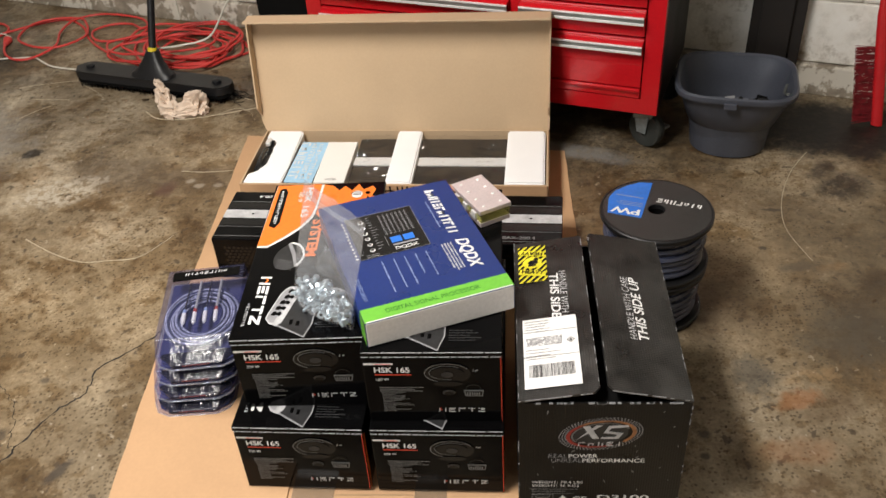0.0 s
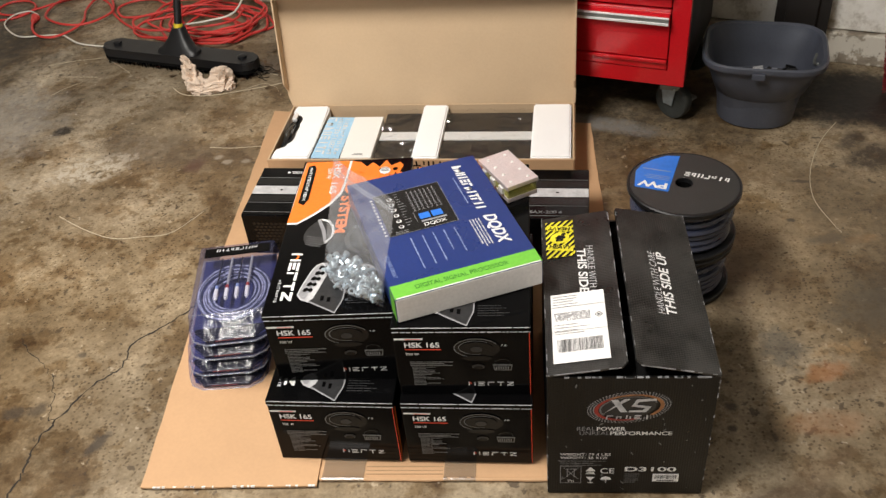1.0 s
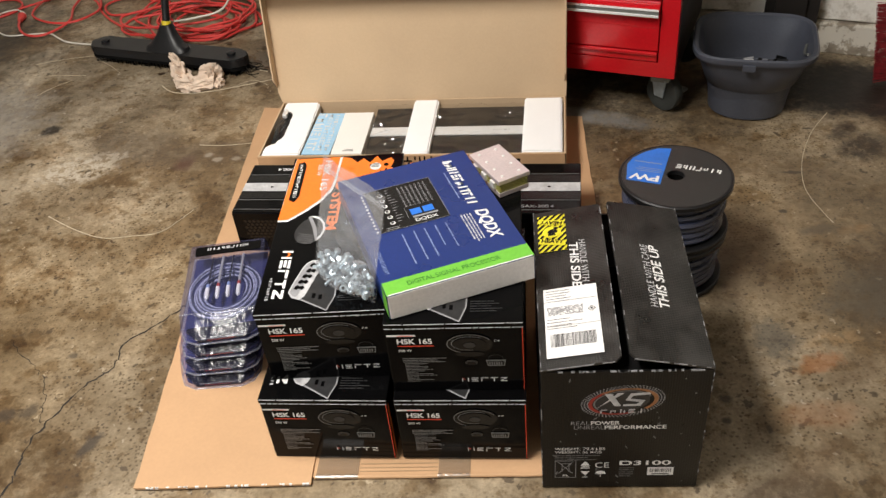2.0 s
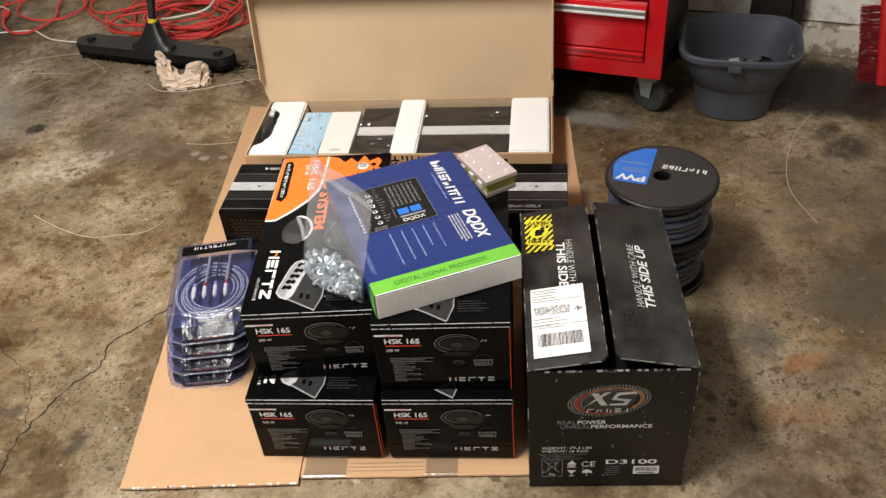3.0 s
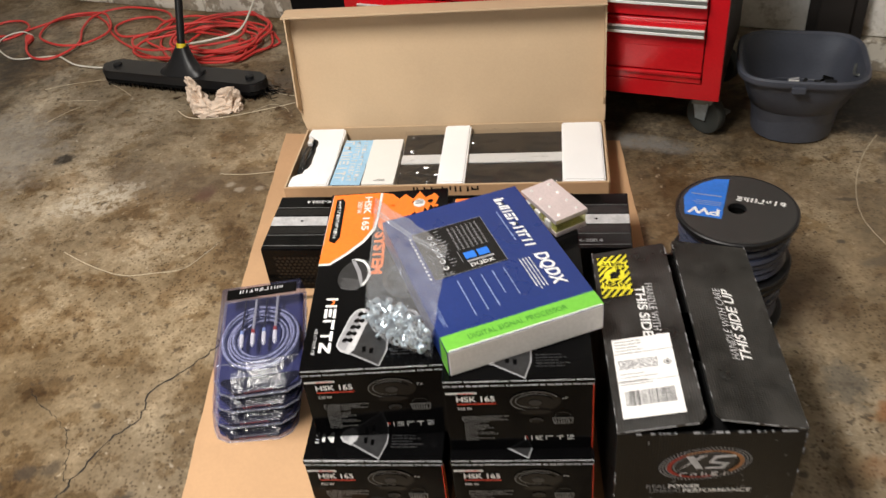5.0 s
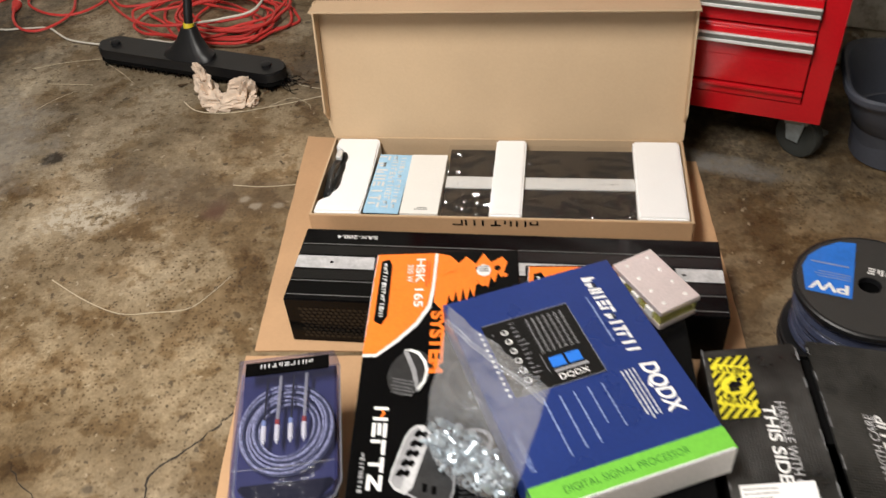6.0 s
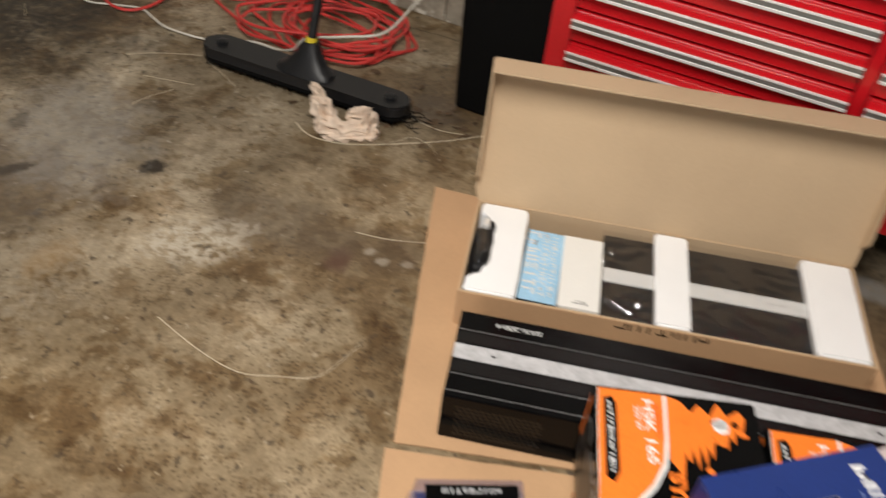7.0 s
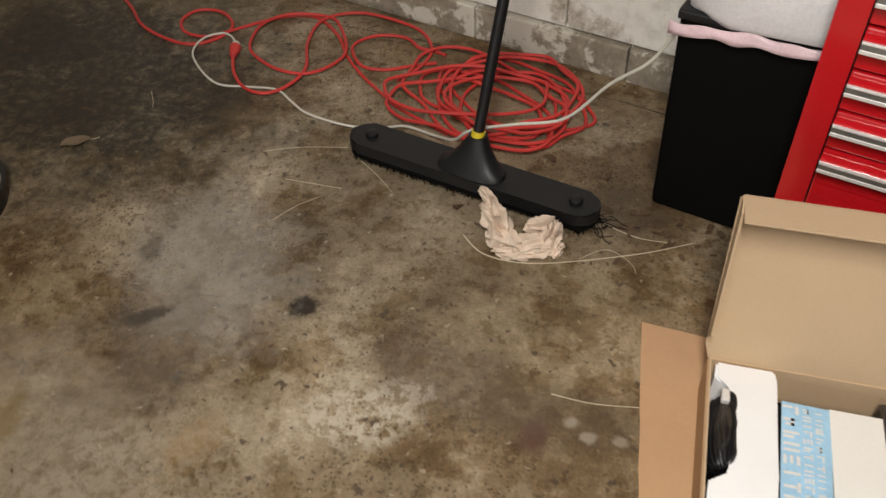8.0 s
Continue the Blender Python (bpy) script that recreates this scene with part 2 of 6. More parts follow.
DARK, BROWN, PALE = (0.045, 0.036, 0.028), (0.075, 0.05, 0.03), (0.5, 0.44, 0.35)
STAINS_SHADE_SHEEN = [
    (-0.752, 1.238, 0.045, 0.016, 62, 0.8, DARK), (-1.268, 2.508, 0.042, 0.034, 20, 0.97, (0.025, 0.018, 0.012)),
    (-0.962, 1.331, 0.03, 0.022, 0, 0.65, DARK), (-0.914, 1.335, 0.03, 0.024, 40, 0.65, DARK), (-0.87, 1.494, 0.016, 0.013, 0, 0.6, DARK),
    (-0.783, 2.259, 0.05, 0.035, 70, 0.75, (0.09, 0.04, 0.028)), (0.65, 1.405, 0.055, 0.075, 10, 0.65, (0.075, 0.07, 0.06)),
    (1.09, 2.08, 0.10, 0.07, 20, 0.9, (0.022, 0.015, 0.011)), (1.07, 2.17, 0.07, 0.04, 40, 0.8, (0.03, 0.02, 0.015)), (0.554, 1.03, 0.12, 0.05, 10, 0.8, BROWN),
    (-0.95, 2.36, 0.24, 0.12, -15, 0.6, (0.095, 0.07, 0.048)), (-1.10, 2.27, 0.15, 0.09, 20, 0.85, PALE), (-0.70, 2.30, 0.16, 0.10, 0, 0.35, (0.12, 0.085, 0.055)),
    # painted daylight sheen at left, a pale patch, damp and painted shade behind tub
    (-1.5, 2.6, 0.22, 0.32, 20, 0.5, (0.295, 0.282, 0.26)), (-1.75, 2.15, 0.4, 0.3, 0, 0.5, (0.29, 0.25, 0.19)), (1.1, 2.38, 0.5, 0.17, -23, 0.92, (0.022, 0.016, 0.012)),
    # first entry paints the tool cabinet's shade onto the floor
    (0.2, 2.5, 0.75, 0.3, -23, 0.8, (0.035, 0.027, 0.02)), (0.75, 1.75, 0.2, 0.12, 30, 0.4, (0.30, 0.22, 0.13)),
    # orange mark, floor darker at far left, paler nearer, brown mark at right
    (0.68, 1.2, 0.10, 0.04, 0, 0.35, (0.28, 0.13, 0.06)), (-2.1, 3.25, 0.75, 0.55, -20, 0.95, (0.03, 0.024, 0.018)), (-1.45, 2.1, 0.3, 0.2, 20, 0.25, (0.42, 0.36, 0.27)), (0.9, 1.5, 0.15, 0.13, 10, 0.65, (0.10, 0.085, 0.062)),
    (0.511, 1.253, 0.016, 0.014, 0, 0.8, DARK), (0.50, 1.20, 0.012, 0.010, 0, 0.8, DARK), (-1.585, 2.445, 0.068, 0.024, 25, 0.75, DARK), (-1.64, 2.634, 0.03, 0.05, 10, 0.5, DARK),
    (-1.384, 2.176, 0.05, 0.08, -30, 0.4, (0.25, 0.15, 0.06)), (-1.76, 2.17, 0.05, 0.09, 0, 0.6, (0.16, 0.10, 0.03)), (-0.62, 2.86, 0.16, 0.09, -20, 0.55, (0.07, 0.05, 0.035)),
    # damp floor and painted shade behind the tub again, then pale spots
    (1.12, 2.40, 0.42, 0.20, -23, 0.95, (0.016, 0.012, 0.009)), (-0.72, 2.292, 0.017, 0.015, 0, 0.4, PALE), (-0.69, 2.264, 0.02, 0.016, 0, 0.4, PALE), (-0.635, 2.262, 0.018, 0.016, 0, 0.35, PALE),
    # pale strip along the cabinet, more shade painted behind the tub, small spots
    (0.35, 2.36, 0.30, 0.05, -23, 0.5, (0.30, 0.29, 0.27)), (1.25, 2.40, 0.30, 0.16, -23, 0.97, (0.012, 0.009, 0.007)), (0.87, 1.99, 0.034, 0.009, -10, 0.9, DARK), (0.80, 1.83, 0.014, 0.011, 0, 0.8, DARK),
    # brown and orange marks at right, with broad darker patches
    (0.79, 1.31, 0.085, 0.045, 25, 0.6, (0.10, 0.062, 0.032)), (0.77, 1.39, 0.08, 0.03, 10, 0.45, (0.34, 0.22, 0.11)), (0.86, 1.75, 0.06, 0.024, 5, 0.65, (0.11, 0.088, 0.062)), (0.94, 1.74, 0.05, 0.02, 10, 0.45, (0.30, 0.17, 0.07)), (0.62, 1.09, 0.12, 0.03, 30, 0.5, (0.13, 0.085, 0.048)), (0.72, 1.33, 0.06, 0.03, 20, 0.5, (0.30, 0.12, 0.045)), (1.15, 1.75, 0.42, 0.5, 10, 0.5, (0.085, 0.068, 0.048)), (0.8, 2.05, 0.3, 0.1, -20, 0.5, (0.13, 0.095, 0.06)), (0.62, 1.62, 0.16, 0.14, 0, 0.5, (0.10, 0.07, 0.045)),
]
M_floor, M_wall = concrete_floor(), block_wall_paint()
M_drywall = surface("plain_wall", (0.55, 0.52, 0.46), 0.85, scale=2)
M_ceiling = surface("ceiling_board", (0.6, 0.57, 0.5), 0.9, scale=2)
M_crack = surface("crack_dirt", (0.022, 0.018, 0.014), 0.95)
M_kraft = surface("kraft_board", (0.52, 0.32, 0.175), 0.72, var=0.07, scale=5, fine=150, bump=0.05, spec=0.3, grain=0.95)
M_kraft_in = surface("kraft_inside", (0.53, 0.385, 0.245), 0.8, var=0.05, scale=4, fine=160, bump=0.04, spec=0.25, grain=0.96)
M_kraft_edge = surface("kraft_edge", (0.36, 0.24, 0.13), 0.9, fine=400, bump=0.4)
M_tape = film("packing_tape", (0.40, 0.35, 0.27), 0.25, 0.3, gloss=0.06)
M_black_gloss = surface("black_gloss_print", (0.0026, 0.0026, 0.0028), 0.12, var=0.2, bump=0.01, spec=0.11)
M_black_card = scuffed_card("black_corrugated_print", 0.008, 0.36)
# rubbed board, greyed further to stand in for sheen off the wall
M_black_flap = scuffed_card("rubbed_sheen_black_flap", 0.034, 0.75)
M_black_dim = surface("black_art", (0.006, 0.006, 0.0063), 0.25, bump=0.02, spec=0.35)
M_black_plastic = surface("black_plastic", (0.0095, 0.0095, 0.0105), 0.42, bump=0.08, spec=0.4)
M_black_matte = surface("black_matte", (0.0025, 0.0025, 0.0025), 0.7, spec=0.1)
M_white_print = surface("white_print", (0.74, 0.74, 0.73), 0.45, var=0.04, bump=0)
M_grey_print = surface("grey_print", (0.26, 0.26, 0.27), 0.4, var=0.15, scale=60, bump=0)
M_grey_dark = surface("dark_grey_print", (0.024, 0.024, 0.025), 0.3, var=0.25, scale=80, bump=0)
M_dim_print = surface("dim_print", (0.15, 0.15, 0.15), 0.5, var=0.2, bump=0)
M_red_print = surface("red_print", (0.62, 0.05, 0.02), 0.4, bump=0)
M_orange = surface("orange_print", (0.86, 0.19, 0.02), 0.33, var=0.05, bump=0.02)
M_blue = surface("blue_print", (0.012, 0.030, 0.15), 0.28, var=0.08, bump=0.02)
M_blue_light = surface("light_blue_print", (0.02, 0.16, 0.62), 0.3, var=0.12, scale=14, bump=0)
M_blue_pale = surface("pale_blue_print", (0.20, 0.26, 0.46), 0.4, bump=0)
M_sticker_blue = surface("sticker_blue", (0.36, 0.60, 0.80), 0.5, bump=0)
M_pale_silver = surface("silver_print", (0.50, 0.50, 0.51), 0.35, var=0.2, scale=40, bump=0)
M_red_dull = surface("dull_red_print", (0.28, 0.03, 0.02), 0.4, bump=0)
M_indigo = surface("indigo_card", (0.022, 0.025, 0.085), 0.35)
M_green = surface("green_print", (0.15, 0.46, 0.05), 0.3, var=0.04, bump=0)
M_green_dark = surface("dark_green_print", (0.03, 0.16, 0.02), 0.4, bump=0)
M_carton_white = surface("white_carton", (0.66, 0.63, 0.60), 0.5, var=0.04, bump=0.02)
M_paper = surface("paper", (0.76, 0.75, 0.74), 0.7, var=0.03, bump=0.03, grain=0.97)
M_cream = surface("cream_paper", (0.80, 0.785, 0.745), 0.7, var=0.02, bump=0.03, grain=0.97)
M_foam = surface("foam", (0.88, 0.88, 0.88), 0.85, var=0.02, fine=240, bump=0.12, grain=0.97)
M_yellow = surface("yellow_print", (0.75, 0.66, 0.03), 0.4, bump=0)
M_bronze = surface("bronze_print", (0.30, 0.13, 0.05), 0.4, var=0.4, scale=40, bump=0)
M_red_paint = surface("red_enamel", (0.52, 0.008, 0.014), 0.22, var=0.06, scale=4, bump=0.01, coat=0.35)
M_chrome = surface("bright_trim", (0.93, 0.92, 0.90), 0.34, 0.4, var=0.05, bump=0.02)
M_zinc = surface("zinc_plate", (0.56, 0.65, 0.71), 0.36, 0.85, var=0.15, scale=60, bump=0.05)
M_alu = surface("brushed_aluminium", (0.80, 0.70, 0.70), 0.4, 0.55, var=0.05, fine=300, bump=0.06)
M_grey_tub = surface("grey_tub_plastic", (0.062, 0.068, 0.088), 0.4, var=0.14, scale=7, bump=0.06)
M_cord_red = surface("red_cord", (0.62, 0.048, 0.042), 0.42, bump=0.04)
M_cord_white = surface("white_cord", (0.68, 0.65, 0.57), 0.5, bump=0.04)
M_bristle_red = surface("red_bristle", (0.22, 0.012, 0.018), 0.55, var=0.4, scale=60)
M_red_plastic = surface("red_plastic", (0.55, 0.012, 0.016), 0.38)
M_cloth = surface("rag_cloth", (0.74, 0.60, 0.48), 0.95, var=0.16, scale=22, fine=420, bump=0.5, spec=0.1)
M_straw = surface("straw", (0.55, 0.47, 0.34), 0.7)
M_leaf = surface("dead_leaf", (0.10, 0.06, 0.03), 0.8, var=0.5)
M_cable_blue = surface("blue_grey_cable", (0.035, 0.042, 0.075), 0.28, var=0.2, bump=0.02, coat=0.3)
M_braid = surface("braided_cable", (0.26, 0.27, 0.38), 0.35, var=0.9, scale=330, bump=0.3)
M_pack = film("violet_blister", (0.36, 0.38, 0.70), 0.04, 0.14, spec=0.3, wrinkle=0.2, wscale=26, gloss=0.013)
M_bag = film("clear_bag", (0.80, 0.82, 0.86), 0.10, 0.16, wrinkle=0.45, wscale=26, gloss=0.11)
M_wrap = film("clear_wrap", (0.8, 0.8, 0.8), 0.005, 0.09, wrinkle=0.3, wscale=20, gloss=0.10)
M_acrylic = film("yellow_acrylic", (0.80, 0.78, 0.22), 0.35, 0.1)
M_yellow_plastic = surface("yellow_plastic", (0.72, 0.56, 0.03), 0.4)
M_wood_dark = surface("dark_stained_wood", (0.014, 0.010, 0.008), 0.7, var=0.4, scale=10, bump=0.3)
M_bag_white = surface("white_plastic_sack", (0.75, 0.73, 0.74), 0.35, var=0.06, bump=0.05)
M_bag_pink = surface("pink_plastic_sack", (0.76, 0.56, 0.60), 0.35, var=0.12, bump=0.05)
M_rubber = surface("grey_rubber", (0.03, 0.033, 0.03), 0.6)
M_steel_dull = surface("dull_steel", (0.30, 0.31, 0.29), 0.45, 0.8, var=0.2)


# ---- building helpers ----
def part(name, bm, material, parent, label="", smooth=False, m=None):
    me = bpy.data.meshes.new(name)
    if isinstance(bm, bmesh.types.BMesh):
        bmesh.ops.recalc_face_normals(bm, faces=bm.faces) if smooth else None
        bm.to_mesh(me)
        bm.free()
    else:
        me = bm
    me.materials.clear()
    me.materials.append(material)
    if smooth:
        me.shade_smooth()
        me.set_sharp_from_angle(angle=radians(40))
    ob = new(name, me)
    ob.parent = parent
    if m is not None:
        ob.matrix_local = m
    return tagged(ob, label)


def thing(name, m, label, category, group="", kind=""):
    ob = new(name)
    ob.empty_display_size = 0.05
    ob.matrix_world = m
    return tagged(ob, label, category, group, kind)


def block(x0, y0, z0, x1, y1, z1, bevel=0.0, seg=2, bm=None):
    own = bm is None
    bm = bm or bmesh.new()
    made = bmesh.ops.create_cube(bm, size=1, matrix=Matrix.LocRotScale(((x0 + x1) / 2, (y0 + y1) / 2, (z0 + z1) / 2), None, (x1 - x0, y1 - y0, z1 - z0)))
    if bevel and own:
        bmesh.ops.bevel(bm, geom=bm.edges[:], offset=bevel, segments=seg, affect="EDGES", profile=0.6)
    return bm


def prism(pts, z0, z1, bevel=0.0, bm=None):
    own = bm is None
    bm = bm or bmesh.new()
    lo = [bm.verts.new((x, y, z0)) for x, y in pts]
    hi = [bm.verts.new((x, y, z1)) for x, y in pts]
    bm.faces.new(lo[::-1])
    bm.faces.new(hi)
    k = len(pts)
    for i in range(k):
        bm.faces.new((lo[i], lo[(i + 1) % k], hi[(i + 1) % k], hi[i]))
    if bevel and own:
        bmesh.ops.bevel(bm, geom=bm.edges[:], offset=bevel, segments=2, affect="EDGES")
    return bm


def open_box(L, D, H, k):
    """A tray with walls k thick, as one closed mesh."""
    bm = bmesh.new()

    def loop(i, z):
        return [bm.verts.new(q) for q in ((i, i, z), (L - i, i, z), (L - i, D - i, z), (i, D - i, z))]
    a, b, c, d = loop(0, 0), loop(0, H), loop(k, H), loop(k, k)
    for lo, hi in ((a, b), (b, c), (c, d)):
        for i in range(4):
            bm.faces.new((lo[i], lo[(i + 1) % 4], hi[(i + 1) % 4], hi[i]))
    bm.faces.new(a[::-1])
    bm.faces.new(d)
    return bm


def lathe(profile, n=48, bm=None, cx=0.0, cy=0.0):
    bm = bm or bmesh.new()
    rings = []
    for r, z in profile:
        if r < 1e-6:
            rings.append([bm.verts.new((cx, cy, z))])
        else:
            rings.append([bm.verts.new((cx + r * math.cos(2 * math.pi * i / n), cy + r * math.sin(2 * math.pi * i / n), z)) for i in range(n)])
    for a, b in zip(rings, rings[1:]):
        for i in range(n):
            j = (i + 1) % n
            if len(a) == 1 and len(b) > 1:
                bm.faces.new((a[0], b[i], b[j]))
            elif len(b) == 1 and len(a) > 1:
                bm.faces.new((a[i], a[j], b[0]))
            elif len(a) > 1:
                bm.faces.new((a[i], a[j], b[j], b[i]))
    return bm


def smooth_path(pts, steps=6, closed=False):
    p = [Vector(q) if len(q) == 3 else Vector((*q, 0)) for q in pts]
    k, out = len(p), []
    for i in range(k if closed else k - 1):
        a, b, c, d = (p[(i - 1) % k], p[i], p[(i + 1) % k], p[(i + 2) % k]) if closed else (p[max(i - 1, 0)], p[i], p[i + 1], p[min(i + 2, k - 1)])
        for s in range(steps):
            t = s / steps
            out.append(0.5 * (2 * b + (c - a) * t + (2 * a - 5 * b + 4 * c - d) * t * t + (3 * b - a - 3 * c + d) * t ** 3))
    return out if closed else out + [p[-1]]


def tube(pts, r, n=8, closed=False, bm=None, taper=1.0):
    bm = bm or bmesh.new()
    rings, k = [], len(pts)
    for i, q in enumerate(pts):
        d = (pts[(i + 1) % k] - pts[i - 1]) if closed else (pts[min(i + 1, k - 1)] - pts[max(i - 1, 0)])
        d.normalize()
        side = d.cross(Vector((0, 0, 1)))
        side = side.normalized() if side.length > 1e-3 else Vector((1, 0, 0))
        up = side.cross(d)
        rr = r * (1 + (taper - 1) * i / max(k - 1, 1))
        rings.append([bm.verts.new(q + rr * (math.cos(2 * math.pi * j / n) * side + math.sin(2 * math.pi * j / n) * up)) for j in range(n)])
    for i in range(k if closed else k - 1):
        a, b = rings[i], rings[(i + 1) % k]
        for j in range(n):
            bm.faces.new((a[j], a[(j + 1) % n], b[(j + 1) % n], b[j]))
    if not closed:
        bm.faces.new(rings[0][::-1])
        bm.faces.new(rings[-1])
    return bm


FRONT = Matrix(((1, 0, 0, 0), (0, 0, -1, 0), (0, 1, 0, 0), (0, 0, 0, 1)))    # u along x, v along z, out of -y


def top_face(z, u0=0.0, v0=0.0):
    return pose(u0, v0, z)


def right_face(x):
    return Matrix(((0, 0, 1, x), (1, 0, 0, 0), (0, 1, 0, 0), (0, 0, 0, 1)))


def left_face(x):
    return Matrix(((0, 0, -1, x), (-1, 0, 0, 0), (0, 1, 0, 0), (0, 0, 0, 1)))


LIFT = 0.0007


def print_on(name, polys, face, material, parent, level=1, label=""):
    """Printed shapes: polygons (u, v) laid on a face."""
    bm = bmesh.new()
    for pts in polys:
        bm.faces.new([bm.verts.new((u, v, LIFT * level)) for u, v in pts])
    bmesh.ops.remove_doubles(bm, verts=bm.verts, dist=1e-5)
    bm.transform(face)
    return tagged(part(name, bm, material, parent, label), kind="stuff" if len(polys) > 3 else "")


def rect(u0, v0, u1, v1):
    return [(u0, v0), (u1, v0), (u1, v1), (u0, v1)]


def oval(cu, cv, ru, rv, n=28, turn=0.0):
    c, s = math.cos(radians(turn)), math.sin(radians(turn))
    return [(cu + ru * math.cos(a) * c - rv * math.sin(a) * s, cv + ru * math.cos(a) * s + rv * math.sin(a) * c)
            for a in (2 * math.pi * i / n for i in range(n))]


def ring(cu, cv, ru, rv, w, n=28):
    out, k = [], [2 * math.pi * i / n for i in range(n + 1)]
    for a, b in zip(k, k[1:]):
        out.append([(cu + ru * math.cos(a), cv + rv * math.sin(a)), (cu + ru * math.cos(b), cv + rv * math.sin(b)),
                    (cu + (ru - w) * math.cos(b), cv + (rv - w) * math.sin(b)), (cu + (ru - w) * math.cos(a), cv + (rv - w) * math.sin(a))])
    return out


def lettering(name, words, face, u, v, height, width, material, parent, turn=0.0, level=2, bold=0.0, shear=0.0, label=""):
    """Words in the built-in font, fitted to a height and a width, starting at (u, v)."""
    data = bpy.data.curves.new(name, "FONT")
    data.body, data.size, data.offset, data.shear = words, 1.0, bold, shear
    ob = new(name, data)
    bpy.context.view_layer.update()
    me = bpy.data.meshes.new_from_object(ob.evaluated_get(bpy.context.evaluated_depsgraph_get()))
    bpy.data.objects.remove(ob)
    xs, ys = [q.co.x for q in me.vertices], [q.co.y for q in me.vertices]
    x0, y0 = min(xs), min(ys)
    fit = Matrix.Diagonal((width / (max(xs) - x0), height / (max(ys) - y0), 1, 1)) @ Matrix.Translation((-x0, -y0, 0))
    me.transform(face @ pose(u, v, LIFT * level, 0, 0, turn) @ fit)
    return part(name, me, material, parent, label)


def dashes(u0, v0, u1, rows, pitch, h, rng, fill=(0.4, 1.0)):
    """Small print that cannot be read: word-long thin bars, line by line."""
    out = []
    for i in range(rows):
        u, end, v = u0, u0 + (u1 - u0) * rng.uniform(*fill), v0 - i * pitch
        while u < end - 0.5 * h:
            w = min(end - u, h * rng.uniform(1.4, 5.5))
            out.append(rect(u, v, u + w, v + h * rng.uniform(0.7, 0.95)))
            u += w + h * rng.uniform(0.35, 0.7)
    return out


def turned(polys, u, v, turn):
    c, s = math.cos(radians(turn)), math.sin(radians(turn))
    return [[(u + a * c - b * s, v + a * s + b * c) for a, b in p] for p in polys]


def blocks_for_letters(n, length, height, gap=0.22, slant=0.0):
    w = length / n
    return [[(i * w, 0), (i * w + w * (1 - gap), 0), (i * w + w * (1 - gap) + slant, height), (i * w + slant, height)] for i in range(n)]



STROKES = {                                 # plain bars of a name's weight: x0, y0, x1, y1 in a unit cell
    "a": [(0, 0, 0, 1), (1, 0, 1, 1)], "b": [(0, 0, 1, 0), (0, 0.5, 0.8, 0.5), (0, 1, 1, 1)], "c": [(0, 0, 0, 0.55), (0, 1, 1, 1)],
    "d": [(0.5, 0, 0.5, 0.8), (0, 1, 1, 1)], "e": [(0, 0, 1, 0), (0.1, 0.15, 0.9, 0.85), (0, 1, 1, 1)], "f": [(0.2, 0, 0.2, 1), (0.9, 0, 0.9, 0.6)],
    "g": [(0.1, 0, 0.1, 0.65), (0.1, 0.65, 0.9, 0.65), (0.9, 0.2, 0.9, 0.65)], "h": [(0.5, 0, 0.5, 1)],
}


def mark_strokes(cells, length, height, weight, slant=0.0, gap=0.3):
    """A name drawn as plain strokes, a cell for each sign."""
    out, w = [], length / len(cells)
    for i, key in enumerate(cells):
        cw, half = w * (1 - gap), weight / 2
        for x0, y0, x1, y1 in STROKES[key]:
            a = Vector((i * w + half + x0 * (cw - weight), half + y0 * (height - weight)))
            b = Vector((i * w + half + x1 * (cw - weight), half + y1 * (height - weight)))
            d = (b - a).normalized()
            q, a, b = Vector((-d.y, d.x)) * half, a - d * half, b + d * half
            out.append([(k.x + slant * k.y, k.y) for k in (a - q, b - q, b + q, a + q)])
    return out


# ---- the garage ----
def setting(name, bm, material, m=None, label="", category=""):
    ob = part(name, bm, material, None, label)
    if m is not None:
        ob.matrix_world = m
    return tagged(ob, label, category, "", "structure")


floor = setting("floor", block(-4.6, -4.6, -0.12, 4.6, 5.2, 0.0), M_floor, None, "stained and cracked bare concrete garage floor with painted-in shade", "floor")


def crack(pts, width, rng):
    bm, k = bmesh.new(), smooth_path(pts, 7)
    rows = []
    for i, q in enumerate(k):
        j = Vector((rng.uniform(-0.005, 0.005), rng.uniform(-0.005, 0.005), 0.0006))
        d = (k[min(i + 1, len(k) - 1)] - k[max(i - 1, 0)]).normalized().cross(Vector((0, 0, 1)))
        w = width * rng.uniform(0.3, 1.0)
        rows.append((bm.verts.new(q + j - d * w), bm.verts.new(q + j + d * w)))
    for a, b in zip(rows, rows[1:]):
        bm.faces.new((a[0], a[1], b[1], b[0]))
    return bm


rng = random.Random(3)
part("crack", crack([(-0.89, 1.0), (-0.89, 1.123), (-0.884, 1.175), (-0.887, 1.23), (-0.865, 1.301), (-0.836, 1.36), (-0.803, 1.414), (-0.768, 1.444), (-0.758, 1.522), (-0.704, 1.572), (-0.65, 1.627), (-0.6, 1.68)], 0.0028, rng), M_crack, floor)
part("crack", crack([(-1.03, 1.55), (-0.95, 1.47), (-0.905, 1.41), (-0.885, 1.33), (-0.868, 1.3)], 0.0012, rng), M_crack, floor)
part("crack", crack([(-1.72, 3.62), (-1.2, 3.52), (-0.7, 3.3), (-0.2, 3.12)], 0.002, rng), M_crack, floor)

W0, W1, DEEP, HIGH = -3.4, 3.2, -6.4, 2.5
wall_north = setting("wall_north", block(W0, 0.03, 0, W1, 0.2, HIGH), M_wall, ROOM, "off-white painted concrete block wall with worn footing", "wall")
